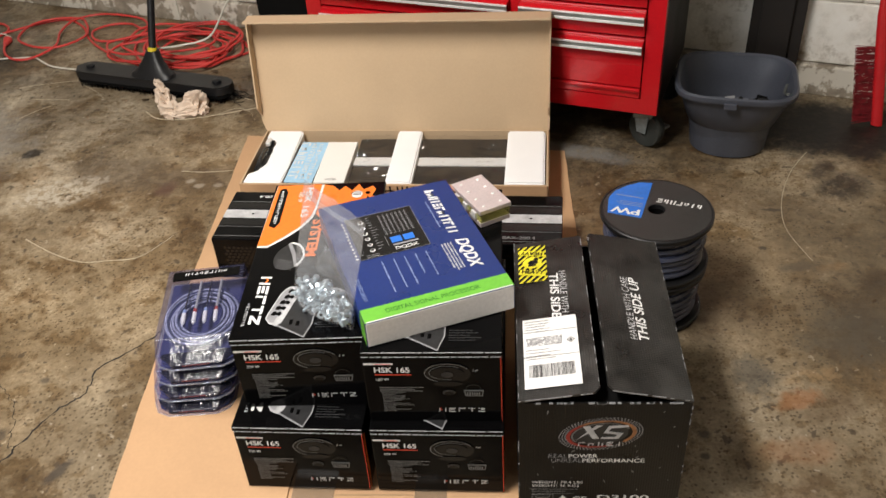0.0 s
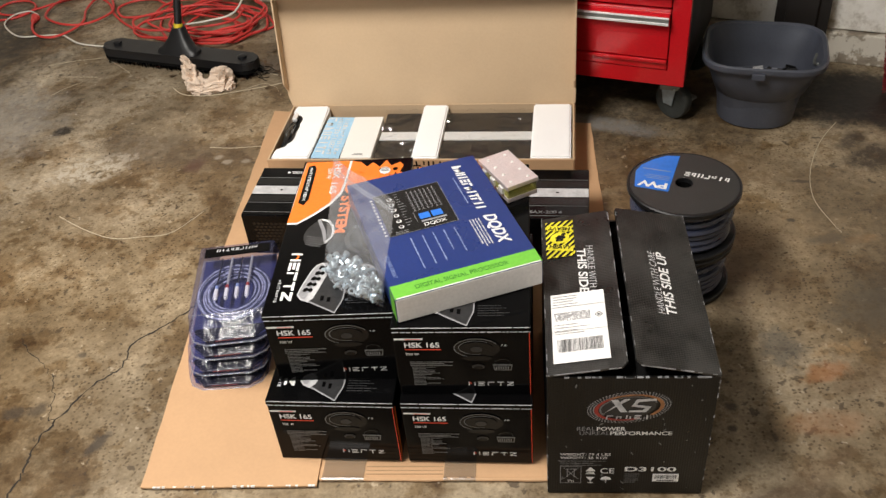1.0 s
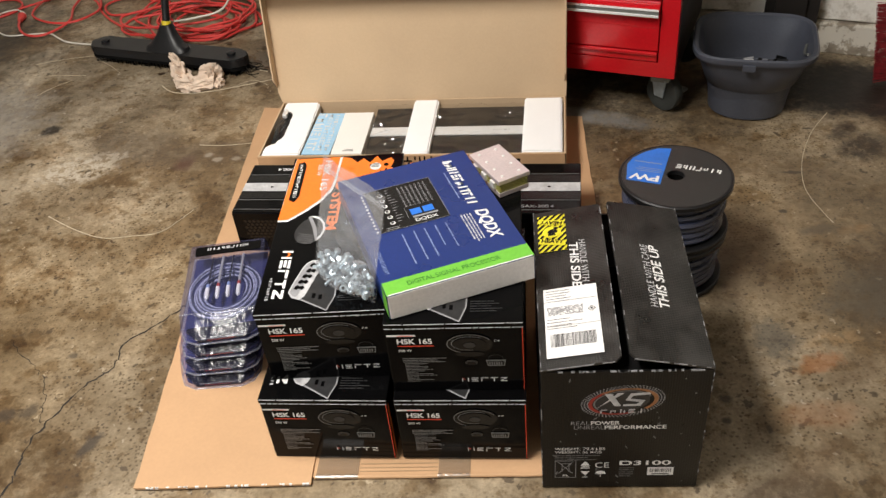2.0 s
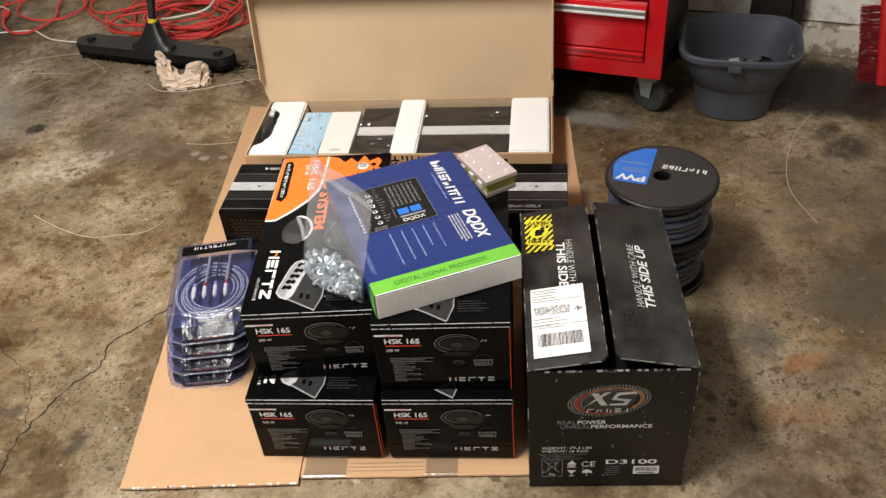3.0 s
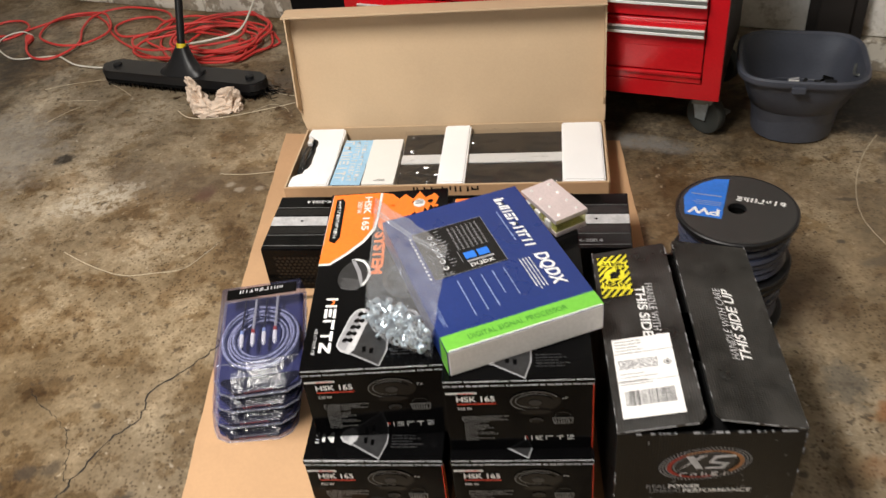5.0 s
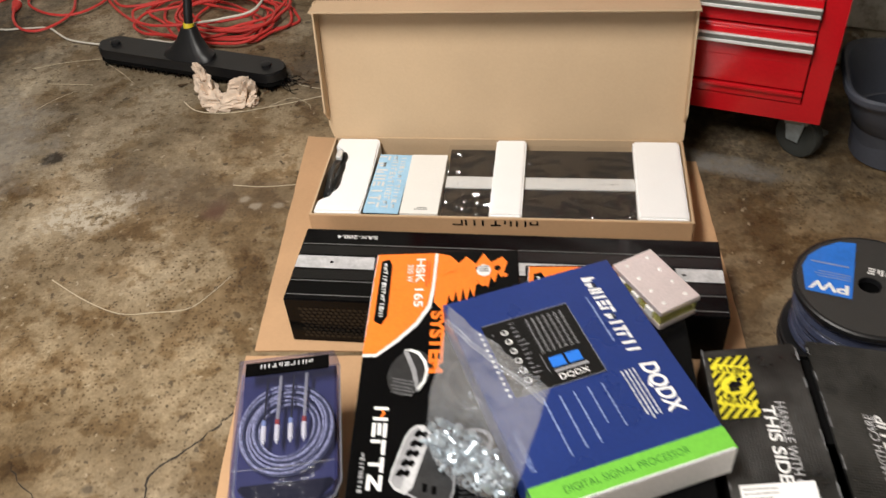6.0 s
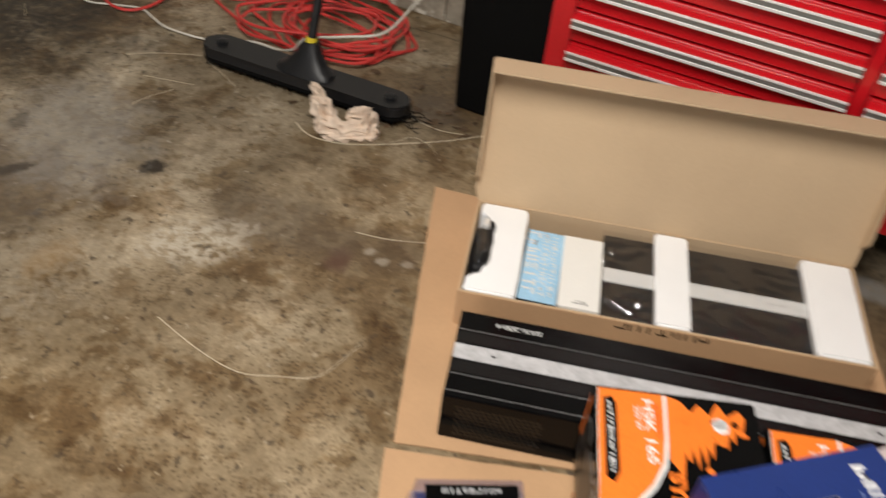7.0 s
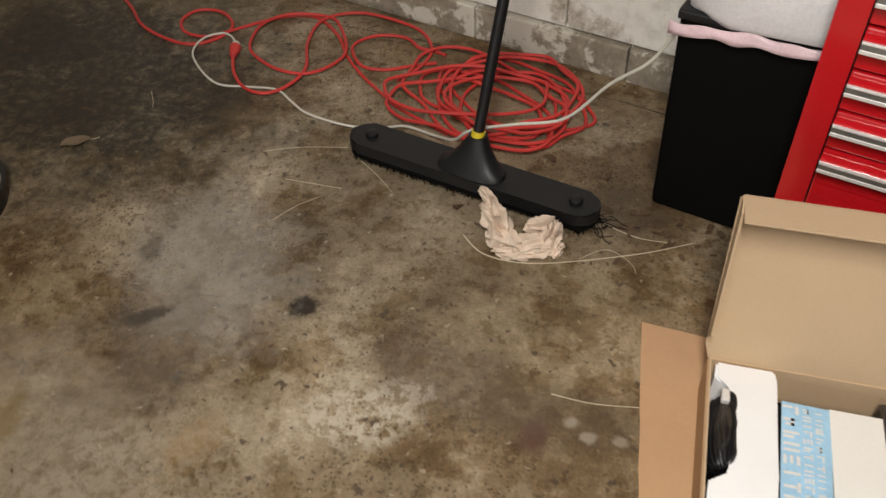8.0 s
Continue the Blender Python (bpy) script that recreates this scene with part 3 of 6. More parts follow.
# unseen walls, doorway and ceiling, added to close the room
setting("wall_east", block(W1, DEEP, 0, W1 + 0.15, 0.2, HIGH), M_drywall, ROOM, "plain off-white garage side wall, unseen, closing the room", "wall")
setting("wall_west", block(W0 - 0.15, DEEP, 0, W0, 0.2, HIGH), M_drywall, ROOM, "plain off-white garage side wall, unseen, closing the room", "wall")
bm = block(W0, DEEP - 0.15, 0, -1.2, DEEP, HIGH)
block(1.5, DEEP - 0.15, 0, W1, DEEP, HIGH, bm=bm)
block(-1.2, DEEP - 0.15, 2.1, 1.5, DEEP, HIGH, bm=bm)
setting("wall_south", bm, M_drywall, ROOM, "plain off-white wall with assumed garage doorway, unseen", "wall")
setting("ceiling", block(W0 - 0.15, DEEP - 0.15, HIGH, W1 + 0.15, 0.2, HIGH + 0.1), M_ceiling, ROOM, "plain board garage ceiling, unseen, closing the room", "ceiling")

# painted blocks above a worn footing course
def peeling_footing():
    m, n, l, p = nodes_of("peeling_footing")
    peel, tone = noise_node(n, l, 6.5, 8, 0.7), noise_node(n, l, 24, 5, 0.65)
    raw = ramp(n, l, tone.outputs[0], [(0.3, (0.19, 0.16, 0.12)), (0.7, (0.37, 0.32, 0.25))])
    f = ramp(n, l, peel.outputs[0], [(0.50, (0, 0, 0)), (0.54, (1, 1, 1))])
    l.new(mixed(n, l, "MIX", f.outputs[0], raw.outputs[0], (0.62, 0.58, 0.50)), p.inputs["Base Color"])
    p.inputs["Roughness"].default_value = 0.9
    b = n.new("ShaderNodeBump")
    b.inputs["Strength"].default_value, b.inputs["Distance"].default_value = 0.6, 0.006
    l.new(tone.outputs[0], b.inputs["Height"])
    l.new(b.outputs[0], p.inputs["Normal"])
    return m


M_footing = peeling_footing()
for i in range(10):
    x = -1.9 + 0.45 * i
    part("footing_stone", block(x, 0.0, 0.0, x + 0.446, 0.034, 0.098, 0.006), M_footing, wall_north)
for row in range(4):
    for i in range(11):
        x = -1.9 + 0.405 * i - 0.2 * (row % 2)
        part("block", block(x, 0.016, 0.104 + 0.2 * row, x + 0.398, 0.034, 0.297 + 0.2 * row, 0.005), M_wall, wall_north)

# ---- flattened cartons under everything ----
G = -5.2                                    # the turn of the things on the cardboard


def frame_at(x, y, z=0.0, turn=G):
    return pose(x, y, z, 0, 0, turn)


def cardboard_sheet():
    t = thing("cardboard_sheet", frame_at(-0.615, 1.13, 0, -3.2), "flattened brown cardboard carton lying on the floor", "cardboard")
    rng = random.Random(5)

    def ragged(pts, amount):
        out = []
        for a, b in zip(pts, pts[1:] + pts[:1]):
            k = max(2, int(math.dist(a, b) / 0.04))
            for i in range(k):
                f = i / k
                out.append((a[0] + (b[0] - a[0]) * f + rng.uniform(-amount, amount), a[1] + (b[1] - a[1]) * f + rng.uniform(-amount, amount)))
        return out
    part("panel", prism(ragged([(-0.040, 0.666), (0.925, 0.666), (0.923, 1.262), (-0.056, 1.408)], 0.0012), 0.0006, 0.0042), M_kraft, t)
    part("panel", prism(ragged([(0.30, 0.012), (0.80, 0.010), (0.905, 0.3), (0.918, 0.661), (0.30, 0.661)], 0.0016), 0.0006, 0.0042), M_kraft, t)
    part("flap", prism(ragged([(-0.014, -0.012), (0.325, -0.006), (0.327, 0.650), (-0.054, 0.648)], 0.0014), 0.0048, 0.0088), M_kraft, t, "cardboard flap with a torn front edge")
    # the rolled front fold, with two lengths of tape over it
    def roll(u0, u1, r, material, name, label=""):
        k = [Vector((u0 + (u1 - u0) * i / 12, 0.011 + 0.0012 * noise.noise((u0 * 9 + i * 0.6, 2.0, r * 900)), 0.0048 + 0.0008 * noise.noise((i * 0.7, u0 * 5, 5.0)))) for i in range(13)]
        part(name, tube(k, r, 8), material, t, label, True)
    roll(0.328, 0.80, 0.0040, M_kraft, "fold")
    for u0, u1 in ((0.332, 0.412), (0.562, 0.622)):
        bm = bmesh.new()
        rows = [[bm.verts.new((u0 + (u1 - u0) * i / 14, 0.012 + 0.055 * j / 8, 0.0056 + 0.0036 * max(0, 1 - j / 2) + 0.0009 * abs(noise.noise((i * 0.6, j * 0.7, u0 * 7))))) for j in range(9)] for i in range(15)]
        for p, q in zip(rows, rows[1:]):
            for j in range(8):
                bm.faces.new((p[j], q[j], q[j + 1], p[j + 1]))
        part("tape", bm, M_tape, t, "glossy clear packing tape", True)
        roll(u0, u1, 0.0044, M_tape, "tape", "glossy clear packing tape")
    bm = bmesh.new()
    for y in (0.022, 0.030, 0.039):
        block(0.414, y, 0.0040, 0.560, y + 0.002, 0.0052, bm=bm)
    tagged(part("crease", bm, M_kraft_edge, t), kind="stuff")
    bm = bmesh.new()
    for i in range(26):
        u = rng.uniform(0.0, 0.325)
        block(u, -0.0125 + 0.018 * u, 0.0055, u + rng.uniform(0.002, 0.008), -0.0095 + 0.018 * u, 0.0094, bm=bm)
    tagged(part("torn_edge", bm, M_paper, t, "pale torn paper fibres"), kind="stuff")
    return t


cardboard_sheet()


# ---- boxes of component speakers ----
HW, HD, HH = 0.233, 0.484, 0.1655


def speaker_box():
    t = thing("speaker_box", frame_at(-0.364, 1.173, 0.0092), "glossy black speaker box with orange print and worn edges", "box", "stacked speaker boxes")
    rng = random.Random(11)
    part("body", block(0, 0, 0, HW, HD, HH - 0.0025, 0.0025), M_black_gloss, t)
    part("lid", block(-0.0012, -0.0012, HH - 0.0105, HW + 0.0012, HD, HH, 0.002), M_black_gloss, t)
    f, top = pose(0, -0.0008, 0) @ FRONT, top_face(HH)
    flid = pose(0, -0.0013, 0) @ FRONT
    # front
    print_on("stripe", [rect(0.003, 0.137, 0.052, 0.1412)], f, M_white_print, t)
    print_on("stripe", dashes(0.022, 0.1382, 0.048, 1, 0.004, 0.0018, rng, (1, 1)), f, M_red_print, t, 2)
    lettering("lettering", "HSK 165", f, 0.0195, 0.1195, 0.0125, 0.060, M_white_print, t, bold=0.02)
    print_on("stripe", [rect(0.0195, 0.113, 0.0815, 0.1153)], f, M_red_print, t)
    lettering("lettering", "250 W", f, 0.02, 0.101, 0.006, 0.023, M_white_print, t)
    print_on("small_print", dashes(0.025, 0.083, 0.105, 3, 0.0042, 0.0022, rng, (0.7, 1)) + dashes(0.028, 0.0705, 0.085, 13, 0.0037, 0.0017, rng, (0.35, 0.95)), f, M_dim_print, t)
    print_on("speaker_picture", [oval(0.142, 0.117, 0.040, 0.024)], f, M_black_dim, t)
    print_on("speaker_picture", ring(0.142, 0.118, 0.0385, 0.0225, 0.0012)[2:19] + ring(0.142, 0.119, 0.031, 0.0165, 0.0010)[4:22], f, M_dim_print, t, 2)
    print_on("speaker_picture", [oval(0.142, 0.1185, 0.028, 0.014), oval(0.142, 0.094, 0.025, 0.006)], f, M_black_dim, t, 3)
    print_on("speaker_picture", [oval(0.142, 0.116, 0.010, 0.0065)], f, M_grey_dark, t, 4)
    print_on("tweeter_picture", [oval(0.143, 0.072, 0.011, 0.006)] , f, M_grey_dark, t)
    print_on("tweeter_picture", [oval(0.143, 0.0705, 0.008, 0.004)], f, M_black_dim, t, 2)
    print_on("crossover_picture", [[(0.168, 0.078), (0.202, 0.078), (0.200, 0.063), (0.171, 0.063)]], f, M_dim_print, t)
    print_on("crossover_picture", [[(0.170, 0.0755), (0.200, 0.0755), (0.1985, 0.0655), (0.1725, 0.0655)]], f, M_black_dim, t, 2)
    print_on("crossover_picture", [rect(0.1735 + 0.004 * i, 0.067, 0.1755 + 0.004 * i, 0.074) for i in range(6)], f, M_dim_print, t, 3)
    print_on("crossover_picture", ring(0.185, 0.083, 0.013, 0.009, 0.0008), f, M_grey_dark, t, 3)
    print_on("brand_mark", turned(mark_strokes("abcde", 0.084, 0.0091, 0.0014), 0.124, 0.0245, 0), f, M_white_print, t)
    print_on("brand_mark", turned([[(0.001, 0.0095), (0.0045, 0.005), (0.006, 0.005), (0.003, 0.0095)]], 0.124, 0.0245, 0), f, M_red_print, t, 2)
    print_on("small_print", turned(mark_strokes("hg", 0.012, 0.0045, 0.0009, 0.5), 0.182, 0.122, 0), f, M_white_print, t)
    print_on("edge_stripe", [rect(HW - 0.0018, 0.002, HW - 0.0005, HH - 0.0115)], f, M_red_print, t)
    # worn edges
    bm = bmesh.new()
    for z in (HH - 0.0008, HH - 0.0108):
        u = 0.001
        while u < HW:
            w = rng.uniform(0.004, 0.012) if z < HH - 0.005 else rng.uniform(0.02, 0.09)
            block(u, -0.0018, z - rng.uniform(0.0002, 0.0006), min(u + w, HW), -0.0005, z + rng.uniform(0.0001, 0.0003), bm=bm)
            u += w + rng.uniform(0.0005, 0.003)
    tagged(part("worn_edge", bm, M_pale_silver, t, "white scuffed cardboard edge"), kind="stuff")
    # side
    print_on("edge_stripe", [rect(0.004, 0.0, 0.013, HH - 0.02)], right_face(HW), M_orange, t)
    print_on("edge_stripe", [rect(-HD + 0.02, 0.03, -HD + 0.15, 0.12)], left_face(0), M_grey_dark, t)
    print_on("edge_stripe", [rect(-HD + 0.004, 0.06, -HD + 0.016, 0.150)], left_face(0), M_orange, t)
    print_on("side_picture", [oval(-HD + 0.052, 0.118, 0.026, 0.022)], left_face(0), M_dim_print, t)
    print_on("tweeter_picture", [oval(-HD + 0.056, 0.060, 0.020, 0.026, 20, 20)], left_face(0), M_dim_print, t)
    print_on("side_picture", [oval(-HD + 0.052, 0.118, 0.019, 0.016)], left_face(0), M_black_dim, t, 2)
    print_on("tweeter_picture", [oval(-HD + 0.056, 0.060, 0.013, 0.018, 20, 20)], left_face(0), M_black_dim, t, 2)
    print_on("side_picture", turned(mark_strokes("abcde", 0.10, 0.016, 0.0032), -HD + 0.095, 0.118, 0), left_face(0), M_pale_silver, t)
    print_on("small_print", dashes(-HD + 0.095, 0.095, -HD + 0.19, 9, 0.0072, 0.0024, rng, (0.5, 1)), left_face(0), M_dim_print, t)
    # top: orange field with a splash edge
    def deep(pts):
        return [(u, HD - (0.475 - v) * 1.28) for u, v in pts]
    print_on("orange_field", [deep([(-0.001, 0.300), (0.020, 0.300), (0.050, 0.322), (0.078, 0.348), (0.096, 0.376), (0.100, 0.40), (0.104, 0.471), (0.004, 0.471), (0.002, 0.43), (0.0, 0.35)])], top, M_white_print, t)
    print_on("orange_field", [deep([(-0.001, 0.304), (0.019, 0.304), (0.047, 0.326), (0.074, 0.352), (0.091, 0.380), (0.096, 0.41), (0.099, 0.471), (0.005, 0.471), (0.003, 0.43), (0.001, 0.352)])], top, M_orange, t, 2)
    splash = [(0.104, 0.471), (0.100, 0.385), (0.112, 0.372)]
    for i in range(9):
        a = 0.118 + i * 0.011
        splash += [(a, 0.362 + rng.uniform(-0.012, 0.012) + i * 0.008), (a + 0.005, 0.392 + i * 0.006 + rng.uniform(-0.005, 0.006))]
    splash += [(0.216, 0.452), (0.208, 0.462), (0.190, 0.452), (0.178, 0.469), (0.165, 0.450), (0.150, 0.464), (0.138, 0.452), (0.124, 0.466)]
    print_on("orange_splash", [deep(splash)], top, M_orange, t)
    for i in range(14):
        a, b = rng.uniform(0.11, 0.215), rng.uniform(0.34, 0.465)
        print_on("orange_splash", [oval(a, b, rng.uniform(0.002, 0.007), rng.uniform(0.002, 0.006), 7, rng.uniform(0, 90))], top, M_orange if i % 3 else M_black_gloss, t, 2)
    print_on("seal_print", [oval(0.178, 0.435, 0.012, 0.014, 8)], top, M_white_print, t, 3)
    print_on("seal_print", [rect(0.170, 0.432 + 0.005 * i, 0.186, 0.434 + 0.005 * i) for i in range(3)], top, M_black_dim, t, 4)
    print_on("address_strip", [[(0.010, 0.330), (0.022, 0.322), (0.030, 0.340), (0.030, 0.452), (0.024, 0.466), (0.012, 0.462)]], top, M_black_gloss, t, 3)
    print_on("address_strip", turned(mark_strokes("ggdhcbadgchbah", 0.122, 0.0068, 0.0018, 0.1, 0.2), 0.0165, 0.456, -90), top, M_white_print, t, 4)
    lettering("lettering", "HSK 165", top, 0.069, 0.466, 0.0145, 0.108, M_white_print, t, -90, 3, 0.018)
    lettering("lettering", "250 W", top, 0.056, 0.452, 0.009, 0.04, M_white_print, t, -90, 3, 0.006)
    print_on("small_print", turned(dashes(0, 0, 0.06, 2, 0.004, 0.002, rng, (0.8, 1)), 0.090, 0.46, -90), top, M_red_print, t, 3)
    lettering("lettering", "SYSTEM", top, 0.0965, 0.349, 0.022, 0.122, M_orange, t, -90, 2, 0.045)
    # tweeter and crossover pictures
    print_on("tweeter_picture", [oval(0.070, 0.230, 0.030, 0.043, 30, -16)], top, M_grey_dark, t)
    print_on("tweeter_picture", [[(0.060, 0.271), (0.070, 0.2735), (0.083, 0.268), (0.094, 0.250), (0.098, 0.230), (0.094, 0.211), (0.086, 0.196), (0.0825, 0.200), (0.0905, 0.214), (0.0935, 0.232), (0.089, 0.249), (0.081, 0.262), (0.071, 0.268)]], top, M_white_print, t, 2)
    print_on("tweeter_picture", [[(0.059, 0.270), (0.067, 0.268), (0.080, 0.235), (0.0865, 0.197), (0.082, 0.194), (0.073, 0.232)]], top, M_grey_print, t, 2)
    mesh = []
    for i in range(7):
        for j in range(5):
            a, b = 0.046 + 0.0046 * i + 0.0023 * (j % 2), 0.193 + 0.0062 * j - 0.0012 * i
            mesh.append([(a, b), (a + 0.0028, b + 0.0016), (a + 0.0028, b + 0.0030), (a, b + 0.0014)])
    print_on("tweeter_picture", mesh, top, M_grey_print, t, 2)
    # silver face with slots, dark body behind it
    print_on("crossover_picture", [[(0.070, 0.036), (0.128, 0.001), (0.139, 0.036), (0.1395, 0.064), (0.111, 0.121), (0.104, 0.118)]], top, M_grey_print, t)
    print_on("crossover_picture", [[(0.073, 0.038), (0.1268, 0.0045), (0.1365, 0.037), (0.137, 0.063), (0.109, 0.118), (0.100, 0.116)]], top, M_grey_dark, t, 2)
    print_on("crossover_picture", [[(0.054, 0.050), (0.057, 0.068), (0.071, 0.118), (0.078, 0.131), (0.087, 0.137), (0.097, 0.136), (0.108, 0.122), (0.108, 0.114), (0.099, 0.094), (0.085, 0.040), (0.076, 0.030), (0.062, 0.037)]], top, M_pale_silver, t, 3)
    print_on("crossover_picture", [[(0.0565, 0.050), (0.0595, 0.068), (0.073, 0.116), (0.080, 0.128), (0.088, 0.1335), (0.094, 0.126), (0.0815, 0.080), (0.070, 0.038), (0.064, 0.040)]], top, M_grey_print, t, 4)
    for i in range(5):
        a, b = 0.0628 + 0.0052 * i, 0.058 + 0.0150 * i
        print_on("crossover_picture", [[(a, b), (a + 0.006, b - 0.002), (a + 0.009, b + 0.001), (a + 0.015, b - 0.003), (a + 0.019, b + 0.003), (a + 0.016, b + 0.008), (a + 0.010, b + 0.006), (a + 0.007, b + 0.010), (a + 0.002, b + 0.007)]], top, M_black_gloss, t, 5)
    print_on("crossover_picture", turned(mark_strokes("abcde", 0.028, 0.0055, 0.0011), 0.110, 0.088, -58), top, M_white_print, t, 3)
    print_on("crossover_picture", [rect(0.098, 0.034, 0.104, 0.046), rect(0.110, 0.030, 0.116, 0.042)], top, M_black_gloss, t, 3)
    print_on("woofer_picture", ring(0.165, 0.11, 0.024, 0.022, 0.006), top, M_grey_print, t)
    print_on("woofer_picture", [oval(0.165, 0.21, 0.045, 0.05)], top, M_grey_dark, t)
    print_on("woofer_picture", [oval(0.165, 0.21, 0.036, 0.04)], top, M_black_dim, t, 2)
    print_on("small_print", dashes(0.145, 0.05, 0.2, 5, 0.006, 0.0025, rng, (0.6, 1)), top, M_grey_dark, t)
    print_on("brand_mark", turned(mark_strokes("abcde", 0.136, 0.0205, 0.0052, 0.08, 0.16), 0.025, 0.170, -90), top, M_white_print, t)
    print_on("brand_mark", turned([[(0.006, 0.009), (0.012, 0.013), (0.019, 0.009), (0.019, 0.013), (0.012, 0.0165), (0.006, 0.013)]], 0.025, 0.170, -90), top, M_orange, t, 2)
    print_on("small_print", turned(mark_strokes("gbhcafdhb", 0.062, 0.0055, 0.0013), 0.014, 0.094, -90), top, M_pale_silver, t)
    return t


box_c = speaker_box()
copy_thing(box_c, frame_at(-0.118, 1.151, 0.0092, -4.6))
copy_thing(box_c, frame_at(-0.2190, 1.455, 0.1752, -1.9) @ pose(-HW / 2, -HD / 2, 0))["label"] = "glossy black speaker box with orange print under a bag of nuts"
copy_thing(box_c, frame_at(0.016, 1.405, 0.1752, -4.0) @ pose(-HW / 2, -HD / 2, 0))["label"] = "glossy black speaker box with orange print under a blue carton"

# ---- signal processor carton ----
def processor_carton():
    W, D, T = 0.260, 0.361, 0.05
    m = pose(-0.034, 1.391, 0.3425, 0, 0, 17.8) @ pose(-W / 2, -D / 2, 0)
    t = thing("processor_carton", m, "blue and white printed electronics carton with green band", "box")
    rng = random.Random(21)
    part("body", block(0, 0, 0, W, D, T, 0.002), M_carton_white, t)
    part("printed_top", block(-0.0008, 0.0008, T - 0.004, W + 0.0008, D + 0.0008, T + 0.0008, 0.001), M_blue, t, "dark blue printed lid panel")
    part("printed_side", block(-0.001, 0.0015, 0.001, 0.0004, D, T - 0.005), M_blue, t)
    part("printed_side", block(W - 0.0004, 0.0015, 0.001, W + 0.001, D, T - 0.005), M_blue, t)
    top = top_face(T + 0.0008)
    print_on("green_band", [rect(-0.0006, 0.001, W + 0.0006, 0.036)], top, M_green, t)
    print_on("green_band", [rect(-0.036, 0.002, -0.002, T)], left_face(-0.0012), M_green, t)
    lettering("lettering", "DIGITAL SIGNAL PROCESSOR", top, 0.04, 0.014, 0.0105, 0.165, M_green_dark, t)
    print_on("device_picture", [[(0.036, 0.166), (0.166, 0.166), (0.166, 0.30), (0.036, 0.30)]], top, M_black_dim, t)
    print_on("device_picture", [oval(0.063, 0.188 + 0.018 * i, 0.005, 0.005, 12) for i in range(6)], top, M_white_print, t, 2)
    print_on("device_picture", [oval(0.0625, 0.188 + 0.018 * i, 0.0032, 0.0036, 10) for i in range(6)], top, M_grey_dark, t, 3)
    print_on("device_picture", [oval(0.030, 0.172 + 0.0105 * i, 0.0026, 0.0026, 8) for i in range(12)], top, M_white_print, t, 2)
    print_on("device_picture", [oval(0.042 + 0.004 * (i % 2), 0.18 + 0.009 * i, 0.0013, 0.0013, 6) for i in range(12)], top, M_grey_print, t, 2)
    print_on("device_picture", [rect(0.097 + 0.0085 * i, 0.225 + 0.0085 * j, 0.1025 + 0.0085 * i, 0.2262 + 0.0085 * j) for i in range(7) for j in range(8)] + [rect(0.099 + 0.0085 * i, 0.228 + 0.0085 * j, 0.101 + 0.0085 * i, 0.2305 + 0.0085 * j) for i in range(7) for j in range(8)], top, M_grey_print, t, 2)
    print_on("device_picture", [rect(0.102, 0.196, 0.122, 0.214), rect(0.126, 0.196, 0.146, 0.214)], top, M_blue_light, t, 2)
    lettering("lettering", "DQDX", top, 0.104, 0.172, 0.011, 0.042, M_white_print, t, 0, 2, 0.01)
    print_on("device_picture", [rect(0.102, 0.187, 0.15, 0.192)], top, M_grey_print, t, 2)
    print_on("device_picture", dashes(0.048, 0.174, 0.092, 2, 0.005, 0.002, rng, (0.5, 0.9)) + dashes(0.074, 0.29, 0.09, 13, 0.0085, 0.0016, rng, (0.3, 1)) + [rect(0.036, 0.166, 0.166, 0.1668), rect(0.036, 0.2992, 0.166, 0.30), rect(0.1652, 0.166, 0.166, 0.30), rect(0.094, 0.190, 0.0948, 0.222)], top, M_grey_print, t, 2)
    print_on("brand_mark", turned(mark_strokes("fgahbcghdchh", 0.158, 0.0185, 0.0046, 0.18, 0.14), 0.207, 0.340, -90), top, M_white_print, t)
    print_on("small_print", turned(dashes(0, 0, 0.09, 1, 0.005, 0.003, rng, (1, 1)), 0.197, 0.30, -90), top, M_blue_pale, t)
    lettering("lettering", "DQDX", top, 0.206, 0.162, 0.0275, 0.090, M_white_print, t, -90, 1, 0.03, 0.22)
    print_on("small_print", turned(dashes(0, 0, 0.092, 4, 0.0056, 0.0026, rng, (0.8, 1)), 0.199, 0.158, -90), top, M_pale_silver, t)
    for i, (a, b, c) in enumerate(((0.068, 0.150, 0.09), (0.090, 0.150, 0.085), (0.110, 0.150, 0.085), (0.130, 0.150, 0.06), (0.150, 0.150, 0.075))):
        print_on("small_print", turned(dashes(0, 0, c, 1, 0.004, 0.0026, rng, (1, 1)), a, b, -90), top, M_blue_pale, t)
    lettering("lettering", "SOUND GREAT", top, 0.012, 0.118, 0.007, 0.064, M_blue_pale, t, -90, 1)
    print_on("edge_line", [rect(0.002, 0.0005, W - 0.002, 0.0028)], top, M_white_print, t, 2)
    return t


processor_carton()


